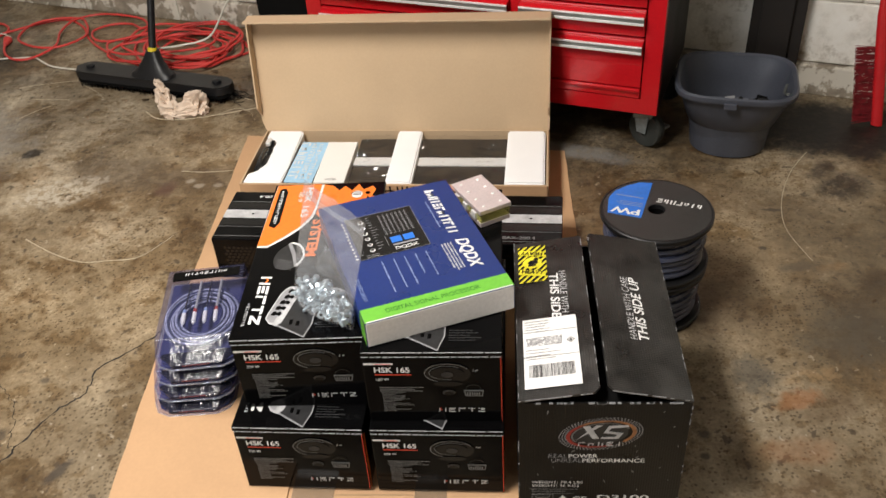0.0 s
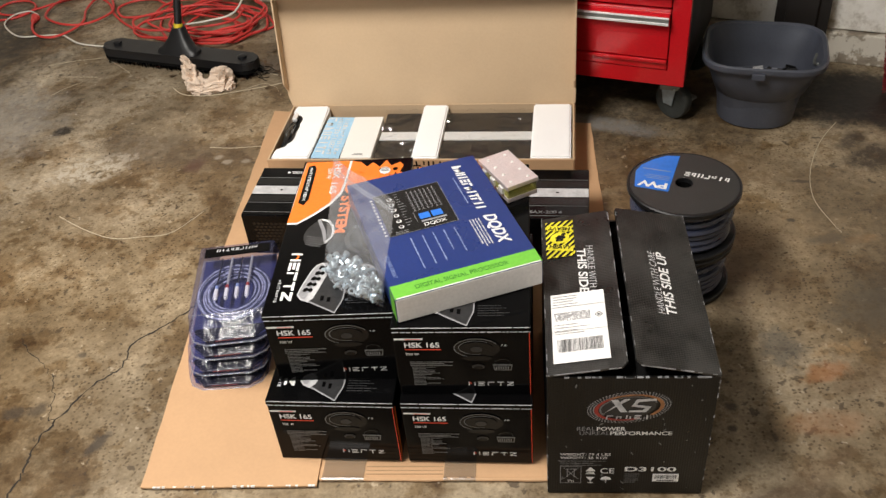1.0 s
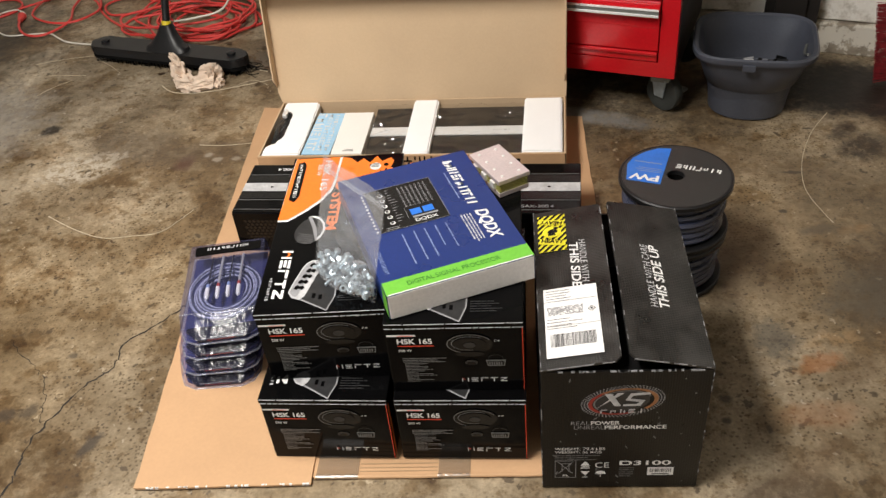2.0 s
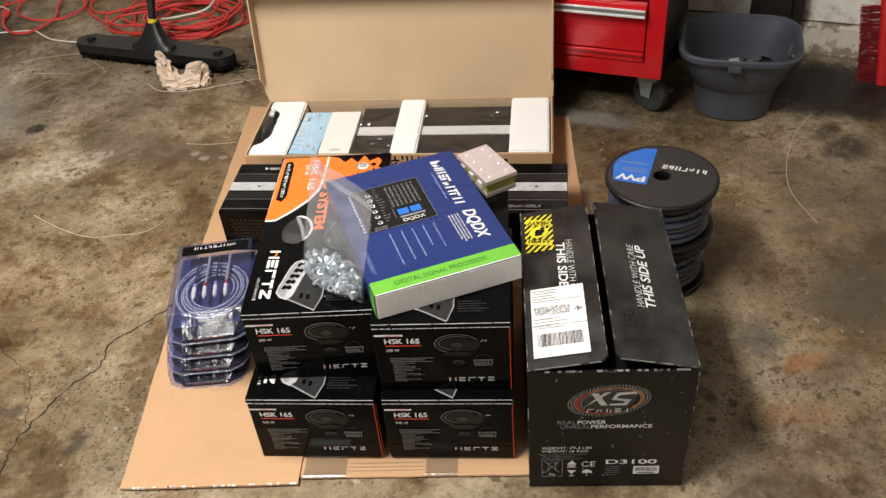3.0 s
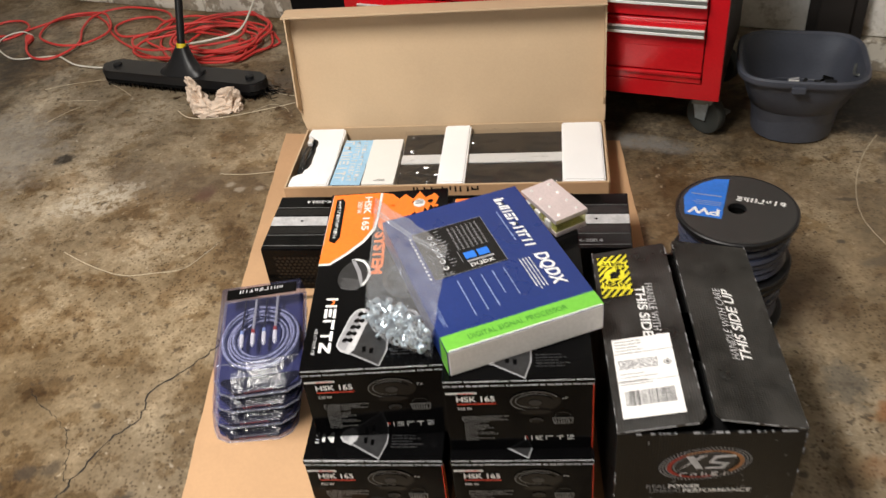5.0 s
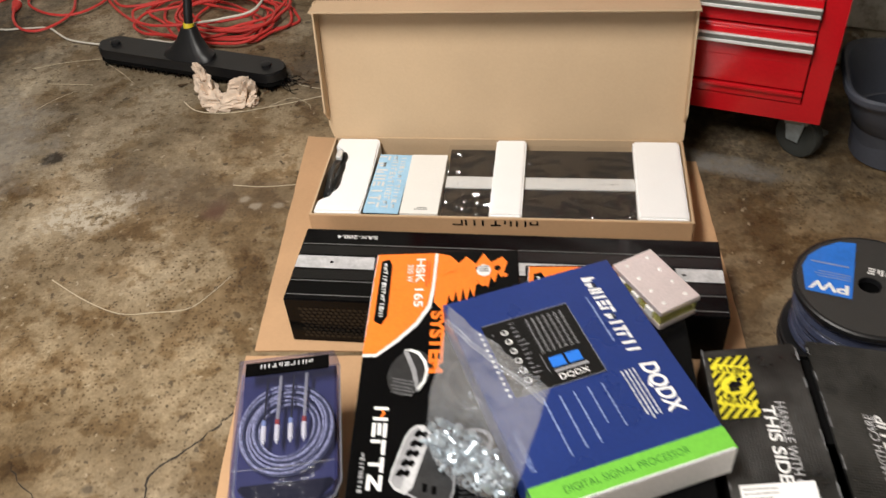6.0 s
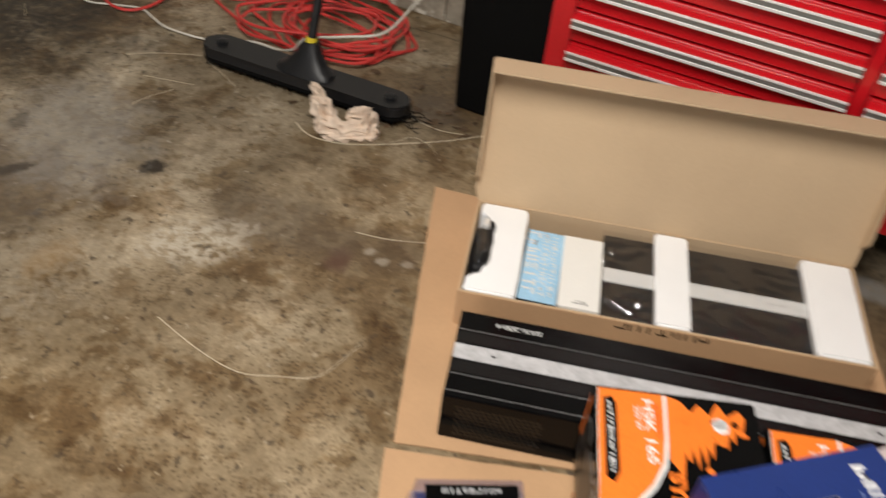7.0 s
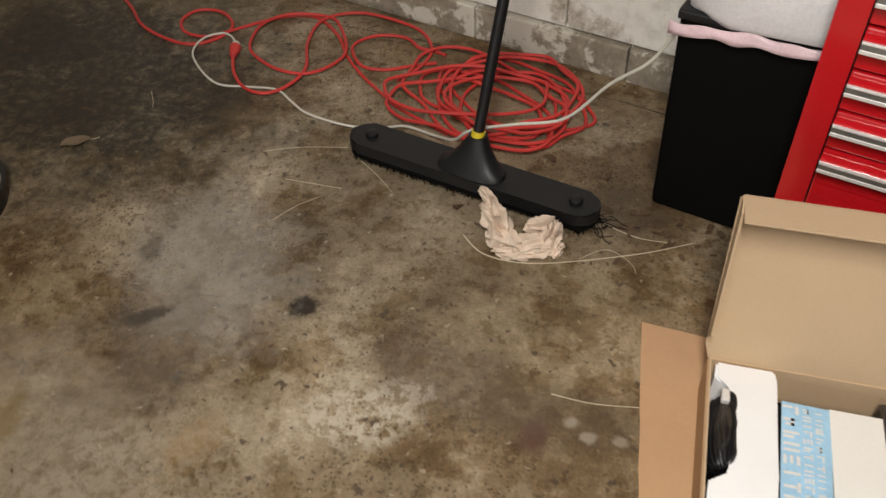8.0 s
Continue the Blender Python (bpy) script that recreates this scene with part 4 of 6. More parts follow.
# ---- battery carton ----
def battery_carton():
    W, D, H, k = 0.271, 0.412, 0.302, 0.004
    t = thing("battery_carton", frame_at(0.136, 1.072, 0.0045, -3.6), "scuffed black battery carton with half-closed top flaps", "box")
    rng = random.Random(31)
    bm = open_box(W, D, H, k)
    part("body", bm, M_black_card, t)
    part("inner_flap", block(k, k, H - 0.012, W - k, 0.15, H - 0.008), M_black_matte, t)
    part("inner_flap", block(k, D - 0.15, H - 0.012, W - k, D - k, H - 0.008), M_black_matte, t)

    def flap(hinge, sign, tilt, gap):
        w = W / 2 - gap
        m = pose(hinge, 0, H, 0, -sign * tilt, 0)
        pts = [(0, 0), (sign * w * 0.93, 0.002), (sign * w, 0.012), (sign * w, D - 0.006), (sign * w * 0.97, D), (0, D)]
        bm = prism(pts if sign > 0 else pts[::-1], 0, k)
        bm.transform(m)
        f = part("flap", bm, M_black_flap, t, "black printed top flap with scuffed edges")
        bm = bmesh.new()
        for i in range(45):
            a = rng.random()
            e = i % 3
            if e == 0:
                u, v, du, dv = sign * w * a * 0.93, 0.0, 0.008, 0.0008
            elif e == 1:
                u, v, du, dv = sign * (w - 0.0008), D * (0.03 + 0.95 * a), 0.0008, 0.008
            else:
                u, v, du, dv = sign * 0.001, D * a, 0.0007, 0.007
            d = rng.uniform(0.3, 1.0)
            block(u - du * d, v - dv * d, k - 0.001, u + du * d, v + dv * d, k + 0.0004, bm=bm)
        bm.transform(m)
        tagged(part("scuff", bm, M_grey_print, f), kind="stuff")
        return f, m @ top_face(k), w
    fl, face, w = flap(0.0, 1, 9.0, 0.006)
    # the far half of the sticker flap
    print_on("warning_sticker", [rect(0.008, 0.290, 0.061, 0.398)], face, M_yellow, fl, 1, "yellow and black striped warning sticker")
    # diagonal hazard stripes, cut to the sticker's edge
    hatch, bottom, far = [], 0.290, 0.398
    for i in range(-6, 12):
        b0 = bottom + 0.0155 * i
        strip = [(u, b0 + 1.15 * (u - 0.008) + h) for u, h in ((0.008, 0.0), (0.061, 0.0), (0.061, 0.0078), (0.008, 0.0078))]
        for side, edge in ((1, bottom), (-1, far)):
            cut = []
            for p, q in zip(strip, strip[1:] + strip[:1]):
                a, b = side * (p[1] - edge), side * (q[1] - edge)
                if a >= 0:
                    cut.append(p)
                if a * b < 0:
                    cut.append((p[0] + (q[0] - p[0]) * a / (a - b), edge))
            strip = cut
            if not strip:
                break
        if len(strip) > 2:
            hatch.append(strip)
    print_on("warning_sticker", hatch, face, M_black_dim, fl, 2)
    print_on("warning_sticker", [[(0.011, 0.313), (0.058, 0.300), (0.058, 0.316), (0.011, 0.329)], [(0.011, 0.372), (0.058, 0.359), (0.058, 0.375), (0.011, 0.388)], oval(0.0345, 0.345, 0.018, 0.017, 20)], face, M_yellow, fl, 3)
    print_on("warning_sticker", [oval(0.036, 0.345, 0.010, 0.006, 9), rect(0.027, 0.334, 0.041, 0.339), oval(0.042, 0.354, 0.0045, 0.0045, 8), [(0.027, 0.339), (0.032, 0.339), (0.037, 0.352), (0.031, 0.352)]], face, M_black_dim, fl, 4)
    lettering("lettering", "HEAVY", face, 0.0135, 0.3165, 0.0105, 0.042, M_black_dim, fl, -15, 5, 0.02)
    lettering("lettering", "HEAVY", face, 0.0555, 0.3715, 0.0105, 0.042, M_black_dim, fl, 165, 5, 0.02)
    lettering("lettering", "THIS SIDE UP", face, 0.0635, 0.306, 0.0165, 0.165, M_white_print, fl, -90, 1, 0.02, 0.15)
    lettering("lettering", "HANDLE WITH CARE", face, 0.0815, 0.312, 0.0125, 0.165, M_pale_silver, fl, -90, 1, -0.004, 0.15)
    print_on("shipping_label", [rect(0.012, 0.022, 0.104, 0.186)], face, M_paper, fl, 3, "white shipping label with barcodes")
    bars = [rect(0.020 + 0.0021 * i, 0.045, 0.020 + 0.0021 * i + rng.uniform(0.0006, 0.0016), 0.074) for i in range(36)]
    print_on("shipping_label", bars, face, M_grey_dark, fl, 4)
    noisy = [rect(0.017 + 0.0016 * i, 0.118 + 0.003 * j, 0.0182 + 0.0016 * i, 0.1205 + 0.003 * j) for i in range(38) for j in range(7) if rng.random() < 0.72]
    print_on("shipping_label", noisy, face, M_grey_print, fl, 4)
    print_on("shipping_label", dashes(0.016, 0.178, 0.06, 5, 0.0065, 0.0016, rng) + dashes(0.016, 0.108, 0.09, 4, 0.007, 0.0014, rng) + [rect(0.012, 0.152, 0.104, 0.1527), rect(0.012, 0.092, 0.104, 0.0927)]
             + ring(0.092, 0.125, 0.007, 0.007, 0.0016, 4) + [rect(0.090, 0.123, 0.094, 0.127)], face, M_grey_dark, fl, 4)
    fr, face, w = flap(W, -1, 11.0, 0.001)
    lettering("lettering", "THIS SIDE UP", face, -0.053, 0.125, 0.0175, 0.165, M_white_print, fr, 90, 1, 0.02, 0.15)
    lettering("lettering", "HANDLE WITH CARE", face, -0.0725, 0.125, 0.0125, 0.165, M_pale_silver, fr, 90, 1, -0.004, 0.15)
    print_on("scuff", [oval(rng.uniform(-0.11, -0.015), rng.uniform(0.02, 0.2), rng.uniform(0.0005, 0.0016), rng.uniform(0.002, 0.007), 6, rng.uniform(-40, 40)) for i in range(22)], face, M_grey_dark, fr, 1)
    # front print
    f = FRONT
    def swirl(cu, cv, ru, rv, turn):
        c, s = math.cos(radians(turn)), math.sin(radians(turn))
        return lambda a, k=1.0: (cu + k * (ru * math.cos(a) * c - rv * math.sin(a) * s), cv + k * (ru * math.cos(a) * s + rv * math.sin(a) * c))
    e = swirl(0.132, 0.231, 0.067, 0.037, 10)
    dots = []
    for i in range(64):
        for j in range(3):
            a, k = 2 * math.pi * (i + 0.5 * (j % 2)) / 64, 1.0 - 0.07 * j
            u, v = e(a, k)
            dots.append(rect(u - 0.0012, v - 0.0011, u + 0.0012, v + 0.0011))
    print_on("brand_mark", dots, f, M_grey_print, t)
    for k0, k1, a0, a1, material in ((0.86, 0.76, -0.9, 2.2, M_bronze), (0.84, 0.74, 2.0, 5.0, M_red_dull), (0.72, 0.67, 0.2, 3.6, M_dim_print)):
        n = 24
        k = [a0 + (a1 - a0) * i / n for i in range(n + 1)]
        print_on("brand_mark", [[e(a, k0), e(b, k0), e(b, k1), e(a, k1)] for a, b in zip(k, k[1:])], f, material, t, 2)
    print_on("brand_mark", [[e(2 * math.pi * i / 36, 0.66) for i in range(36)]], f, M_grey_dark, t, 2)
    print_on("brand_mark", [[(0.088, 0.214), (0.096, 0.222), (0.134, 0.254), (0.124, 0.254)], [(0.102, 0.252), (0.114, 0.252), (0.130, 0.222), (0.119, 0.222)],
                            [(0.132, 0.222), (0.160, 0.222), (0.168, 0.236), (0.144, 0.240), (0.148, 0.247), (0.176, 0.250), (0.174, 0.255), (0.144, 0.253), (0.136, 0.236), (0.158, 0.232), (0.155, 0.227), (0.133, 0.226)]], f, M_pale_silver, t, 4)
    print_on("brand_mark", turned(mark_strokes("cgfbh", 0.076, 0.0095, 0.0022, 0.1), 0.096, 0.204, 1), f, M_pale_silver, t, 4)
    lettering("lettering", "REAL", f, 0.049, 0.1725, 0.0095, 0.031, M_grey_print, t, 0, 1, -0.006)
    lettering("lettering", "POWER", f, 0.082, 0.1725, 0.0095, 0.048, M_white_print, t, 0, 1, 0.018)
    lettering("lettering", "UNREAL", f, 0.054, 0.1610, 0.0095, 0.050, M_grey_print, t, 0, 1, -0.006)
    lettering("lettering", "PERFORMANCE", f, 0.105, 0.1610, 0.0095, 0.102, M_white_print, t, 0, 1, 0.018)
    lettering("lettering", "WEIGHT: 79.4 LBS", f, 0.022, 0.1065, 0.0066, 0.086, M_white_print, t)
    lettering("lettering", "WEIGHT: 36 KGS", f, 0.022, 0.0975, 0.0066, 0.080, M_white_print, t)
    print_on("small_print", dashes(0.022, 0.0895, 0.115, 3, 0.0058, 0.0022, rng, (0.6, 1)), f, M_dim_print, t)
    print_on("handling_mark", [rect(0.022, 0.028, 0.059, 0.0292), rect(0.022, 0.0748, 0.059, 0.076), rect(0.022, 0.028, 0.023, 0.076), rect(0.058, 0.028, 0.059, 0.076),
                               [(0.027, 0.040), (0.0285, 0.040), (0.054, 0.072), (0.0525, 0.072)], [(0.0525, 0.040), (0.054, 0.040), (0.0285, 0.072), (0.027, 0.072)],
                               rect(0.034, 0.045, 0.0352, 0.068), rect(0.046, 0.045, 0.0472, 0.068), rect(0.033, 0.067, 0.048, 0.0685)], f, M_grey_print, t)
    lettering("lettering", "Pb", f, 0.036, 0.031, 0.007, 0.01, M_white_print, t)
    print_on("handling_mark", [[(0.066, 0.062), (0.084, 0.062), (0.075, 0.074)], rect(0.069, 0.058, 0.081, 0.0605), rect(0.067, 0.054, 0.083, 0.0565)]
             + [[(0.067, 0.046), (0.083, 0.046), (0.076, 0.036), (0.074, 0.036)], rect(0.0745, 0.030, 0.0755, 0.037), rect(0.070, 0.0285, 0.080, 0.030)]
             + [[(0.092, 0.038), (0.112, 0.038), (0.109, 0.045), (0.102, 0.048), (0.095, 0.045)], rect(0.1015, 0.029, 0.1025, 0.038)], f, M_white_print, t)
    lettering("lettering", "CE", f, 0.092, 0.057, 0.0145, 0.024, M_white_print, t)
    lettering("lettering", "D3100", f, 0.134, 0.0625, 0.0125, 0.088, M_white_print, t, 0, 1, 0.02)
    print_on("small_print", dashes(0.134, 0.054, 0.16, 5, 0.0058, 0.0022, rng, (0.6, 1)), f, M_dim_print, t)
    print_on("barcode_label", [rect(0.183, 0.034, 0.228, 0.056)], f, M_paper, t, 1, "small white barcode label")
    print_on("barcode_label", [rect(0.186 + 0.0017 * i, 0.043, 0.186 + 0.0017 * i + rng.uniform(0.0005, 0.0012), 0.053) for i in range(23)] + [rect(0.19, 0.037, 0.22, 0.0395)], f, M_grey_dark, t, 2)
    bm = bmesh.new()
    for i in range(46):
        a, d = rng.random(), rng.uniform(0.2, 1.0)
        e = i % 4
        if e < 2:
            block(W * a - 0.006 * d, -0.0012, H - 0.0012, W * a + 0.006 * d, 0.002, H + 0.0006, bm=bm)
        elif e == 2:
            block(-0.0008, -0.0008, H * a, 0.001, 0.001, H * a + 0.008 * d, bm=bm)
        else:
            block(W - 0.001, -0.0008, H * a, W + 0.0008, 0.001, H * a + 0.008 * d, bm=bm)
    tagged(part("scuff", bm, M_grey_print, t, "pale scuffed carton edges"), kind="stuff")
    print_on("scuff", [oval(rng.uniform(0.01, 0.26), rng.uniform(0.01, 0.29), rng.uniform(0.0006, 0.002), rng.uniform(0.001, 0.006), 6, rng.uniform(-60, 60)) for i in range(30)], f, M_dim_print, t, 1)
    return t


battery_carton()


# ---- cable spools ----
def cable_spool():
    R, Hs = 0.120, 0.128
    t = thing("cable_spool", frame_at(0.478, 1.652, 0.0, 168), "black plastic reel wound with dark blue-grey power cable", "cable spool", "stacked cable spools")
    for z in (0.0, Hs - 0.012):
        part("flange", lathe([(0.018, z), (R - 0.004, z), (R, z + 0.002), (R, z + 0.010), (R - 0.003, z + 0.012), (R - 0.006, z + 0.0112), (0.02, z + 0.0112), (0.018, z + 0.0105), (0.018, z)], 64), M_black_plastic, t, "", True)
    part("core", lathe([(0.018, 0.01), (0.018, Hs - 0.011), (0.035, Hs - 0.011), (0.035, 0.01)], 32), M_black_matte, t, "", True)
    rng = random.Random(41)
    for i in range(6):
        z = 0.0205 + 0.0172 * i
        rr = 0.098 + rng.uniform(-0.003, 0.004)
        loop = [Vector((rr * math.cos(a), rr * math.sin(a), z + 0.003 * math.sin(a + i))) for a in (2 * math.pi * k / 40 for k in range(40))]
        part("cable_turn", tube(loop, 0.0095, 8, True), M_cable_blue, t, "", True)
    return t


low = cable_spool()
up = copy_thing(low, frame_at(0.480, 1.655, 0.1285, 172))
tagged(up, "black plastic cable reel with blue label on its flange")
cap = top_face(0.1283)
part("flange_face", lathe([(0.019, 0.1272), (0.1135, 0.1272), (0.1135, 0.1280), (0.019, 0.1280)], 64), surface("ribbed_black_plastic", (0.03, 0.029, 0.028), 0.38, var=0.1, scale=90, fine=400, bump=0.5), up, "", True)
print_on("paper_label", [[(0.002, -0.101), (0.024, -0.010), (0.035, 0.036), (0.104, 0.018), (0.100, -0.040), (0.086, -0.066), (0.060, -0.088), (0.030, -0.103)]], cap, M_blue_light, up, 1, "blue and white reel label")
lettering("lettering", "PW", cap, 0.034, 0.007, 0.022, 0.062, M_white_print, up, -14, 2, 0.03)
print_on("small_print", turned([rect(0, -0.006 * i, 0.05 + 0.006 * (i % 2), 0.0022 - 0.006 * i) for i in range(3)], 0.03, -0.006, -14) + turned([rect(0, 0, 0.06, 0.004)], 0.025, -0.040, -14), cap, M_blue_pale, up, 2)
print_on("brand_mark", turned(mark_strokes("fhgcafb", 0.098, 0.0150, 0.0036, 0.1, 0.2), -0.098, -0.016, -15), cap, M_white_print, up, 1)


# ---- amplifier boxes ----
def amplifier_sleeve():
    L, D, H = 0.838, 0.206, 0.12
    t = thing("amplifier_box", frame_at(-0.541, 1.822, 0.0045, -7.2), "long glossy black closed amplifier box with silver stripe", "box")
    rng = random.Random(51)
    part("body", block(0, 0, 0, L, D, H, 0.003), M_black_gloss, t)
    top = top_face(H)
    print_on("stripe", [rect(0.0015, 0.088, L - 0.0015, 0.123)], top, M_pale_silver, t, 1, "pale silver printed stripe")
    print_on("stripe", [rect(0.002, 0.158, L - 0.002, 0.160), rect(0.002, 0.051, L - 0.002, 0.053), rect(0.002, 0.012, L - 0.002, 0.014)], top, M_dim_print, t)
    print_on("stripe", [rect(0.002, 0.128, L - 0.002, 0.154), rect(0.002, 0.057, L - 0.002, 0.083)], top, M_black_dim, t)
    print_on("screw_mark", [oval(0.075, 0.105, 0.004, 0.003, 10), oval(L - 0.075, 0.105, 0.004, 0.003, 10)], top, M_black_dim, t, 2)
    lettering("lettering", "SAX-200.4", top, 0.155, 0.188, 0.011, 0.085, M_white_print, t, 180, 1, 0.01)
    lettering("lettering", "SAX-200.4", top, 0.70, 0.022, 0.011, 0.075, M_grey_print, t, 0, 1, 0.01)
    # moulded hex pattern on the front
    hexes = [oval(0.03 + 0.011 * i + 0.0055 * (j % 2), 0.018 + 0.0095 * j, 0.0045, 0.0045, 6) for i in range(14) for j in range(9)]
    print_on("hex_pattern", hexes, FRONT, M_black_dim, t)
    return t


amplifier_sleeve()


def open_carton():
    L, D, H, k = 0.8185, 0.290, 0.0975, 0.004
    t = thing("open_carton", frame_at(-0.524, 2.100, 0.0045, -6.6), "open brown mailer carton with foam inserts, lid up", "box")
    bm = open_box(L, D, H, k)
    part("tray", bm, M_kraft_in, t)
    bm = bmesh.new()
    for x in (-0.0025, L + 0.0005):
        block(x, 0.002, 0.004, x + 0.002, D - 0.002, H - 0.003, bm=bm)
    block(0.001, -0.0022, 0.003, L - 0.001, -0.0004, H - 0.001, bm=bm)
    part("outer_wall", bm, M_kraft, t)
    # shipping print, upside down on the front
    print_on("brand_mark", turned(mark_strokes("gafdhac", 0.19, 0.016, 0.0042, 0.0, 0.18), 0.50, 0.094, 180), pose(0, -0.0024, 0) @ FRONT, M_black_dim, t)
    tilt = pose(0, D - 0.001, H, -10.5, 0, 0)
    LH = 0.331
    # lid: back panel standing, with its rim folded towards the tray
    bm = prism([(-0.003, 0.0), (L + 0.003, 0.0), (L + 0.004, 0.03), (L + 0.004, LH - 0.006), (L - 0.002, LH), (-0.008, LH), (-0.014, LH - 0.006), (-0.012, 0.03)], -k, 0)
    bm.transform(tilt @ Matrix(((1, 0, 0, 0), (0, 0, -1, 0), (0, 1, 0, 0), (0, 0, 0, 1))))
    lid = part("lid", bm, M_kraft_in, t, "raised brown cardboard lid")
    side = [(0, 0.045), (-0.034, 0.075), (-0.036, LH - 0.012), (-0.02, LH), (0, LH)]
    for x in (-0.012, L - 0.002):
        bm = prism(side, x, x + k)
        bm.transform(tilt @ Matrix(((0, 0, 1, 0), (1, 0, 0, 0), (0, 1, 0, 0), (0, 0, 0, 1))))
        part("rim", bm, M_kraft_in, lid)
    bm = block(-0.010, -0.068, LH - k, L + 0.001, -0.001, LH)
    bm.transform(tilt @ pose(0, 0, LH, 4, 0, 0) @ pose(0, 0, -LH))
    part("rim", bm, M_kraft_in, lid)
    bm = bmesh.new()
    for x in (0.012, L - 0.02):
        block(x, -0.046, LH - k - 0.008, x + 0.008, -0.004, LH - k - 0.003, bm=bm)
    bm.transform(tilt)
    part("tuck_slot", bm, M_kraft_edge, lid)

    # foam blocks
    def foam(pts):
        part("foam_block", prism(pts, 0.006, 0.100, 0.004), M_foam, t, "white foam packing block", True)
    foam([(0.007, 0.008), (0.112, 0.008), (0.114, 0.07), (0.114, D - 0.03), (0.110, D - 0.008), (0.012, D - 0.008), (0.010, 0.246), (0.034, 0.236), (0.046, 0.215), (0.050, 0.16), (0.048, 0.10), (0.038, 0.058), (0.020, 0.046), (0.009, 0.05)])
    foam(rect(0.392, 0.008, 0.462, D - 0.008))
    foam(rect(0.706, 0.008, L - 0.008, D - 0.008))
    part("liner", block(0.113, 0.006, 0.0042, 0.282, D - 0.006, 0.012), M_black_matte, t)
    return t


carton = open_carton()
C0 = carton.matrix_world.copy()


def amplifier():
    t = thing("amplifier", C0 @ pose(0.284, 0.022, 0.0045), "black car amplifier with silver stripe in clear wrap", "amplifier")
    part("heatsink", block(0, 0, 0, 0.425, 0.246, 0.076, 0.003), M_black_plastic, t)
    part("stripe", block(0.0015, 0.098, 0.074, 0.4235, 0.138, 0.0795, 0.001), M_white_print, t, "pale silver centre panel")
    print_on("brand_mark", turned(mark_strokes("gahbd", 0.05, 0.005, 0.0012), 0.34, 0.114, 0), top_face(0.0795), M_grey_print, t)
    # loose plastic wrap
    bm = bmesh.new()
    nx, ny = 90, 54
    def crinkle(i, j):
        a, b = i / 14.0, j / 11.0
        fold = (1 - min(1.0, abs(noise.noise((a * 0.8 + b * 0.5, b * 1.2 - a * 0.4, 3.0))) * 5)) ** 1.5
        return 0.0065 * fold + 0.0045 * noise.noise((a * 0.7, b * 1.0, 8.0))
    rows = [[bm.verts.new((-0.004 + 0.433 * i / nx, -0.006 + 0.258 * j / ny, 0.0835 + crinkle(i, j) * (1 if 0 < i < nx and 0 < j < ny else 0.2))) for j in range(ny + 1)] for i in range(nx + 1)]
    for i in range(nx):
        for j in range(ny):
            bm.faces.new((rows[i][j], rows[i + 1][j], rows[i + 1][j + 1], rows[i][j + 1]))
    w = part("wrap", bm, M_wrap, t, "crinkled clear plastic wrap", True)
    w.visible_shadow = False
    return t


amplifier()

m = C0 @ pose(0.116, 0.012, 0.0125)
t = thing("sticker_sheet", m, "pale blue sheet of white letter stickers in the carton", "sticker sheet")
part("sheet", block(0.0, 0.0, 0.080, 0.078, 0.212, 0.0815), M_sticker_blue, t, "", m=pose(0, 0.002, 0, 0, 0, -1.5))
part("support", block(0.004, 0.006, 0.0, 0.078, 0.205, 0.0795), M_black_matte, t)
rng = random.Random(8)
print_on("sticker_letters", turned(mark_strokes("cgfabhdc", 0.195, 0.026, 0.0055), 0.006, 0.207, -90) + turned(mark_strokes("gahcbfdhabcgd", 0.192, 0.014, 0.0032), 0.038, 0.205, -90) + turned(mark_strokes("habfgcdahbg", 0.192, 0.011, 0.003), 0.058, 0.205, -90),
         top_face(0.0815), M_white_print, t, 1, "white block stickers")
t = thing("manual", C0 @ pose(0.197, 0.014, 0.0125), "cream paper manual lying in the carton", "booklet")
part("booklet_body", block(0, 0, 0.0, 0.084, 0.212, 0.0820, 0.001), M_cream, t)
print_on("small_print", [rect(0.03, 0.012, 0.06, 0.0145), rect(0.036, 0.018, 0.058, 0.02)], top_face(0.0820), M_dim_print, t)

# black lead in its bag, in the notch of the foam
t = thing("cable_bundle", C0 @ pose(0.027, 0.148, 0.0045), "bundled black cable in clear bag in foam notch", "cable")
rng = random.Random(14)
for i in range(5):
    a = 0.006 * (i - 2)
    loop = [Vector((a * 0.8 + 0.010 * math.cos(s) + rng.uniform(-0.002, 0.002), 0.068 * math.sin(s), 0.070 + 0.006 * i + 0.004 * math.sin(3 * s + i))) for s in (2 * math.pi * k / 16 for k in range(16))]
    part("loop", tube(smooth_path(loop, 3, True), 0.0042, 7, True), M_black_plastic, t, "", True)
part("plug", block(-0.006, 0.045, 0.094, 0.008, 0.07, 0.106, 0.003), M_chrome, t)
part("wrap", lathe([(0.0, 0.058), (0.016, 0.060), (0.02, 0.085), (0.012, 0.108), (0.0, 0.110)], 12), M_wrap, t, "", True, Matrix.Diagonal((1, 3.4, 1, 1))).visible_shadow = False
part("pad", block(-0.016, -0.07, 0.002, 0.018, 0.07, 0.062), M_black_matte, t)


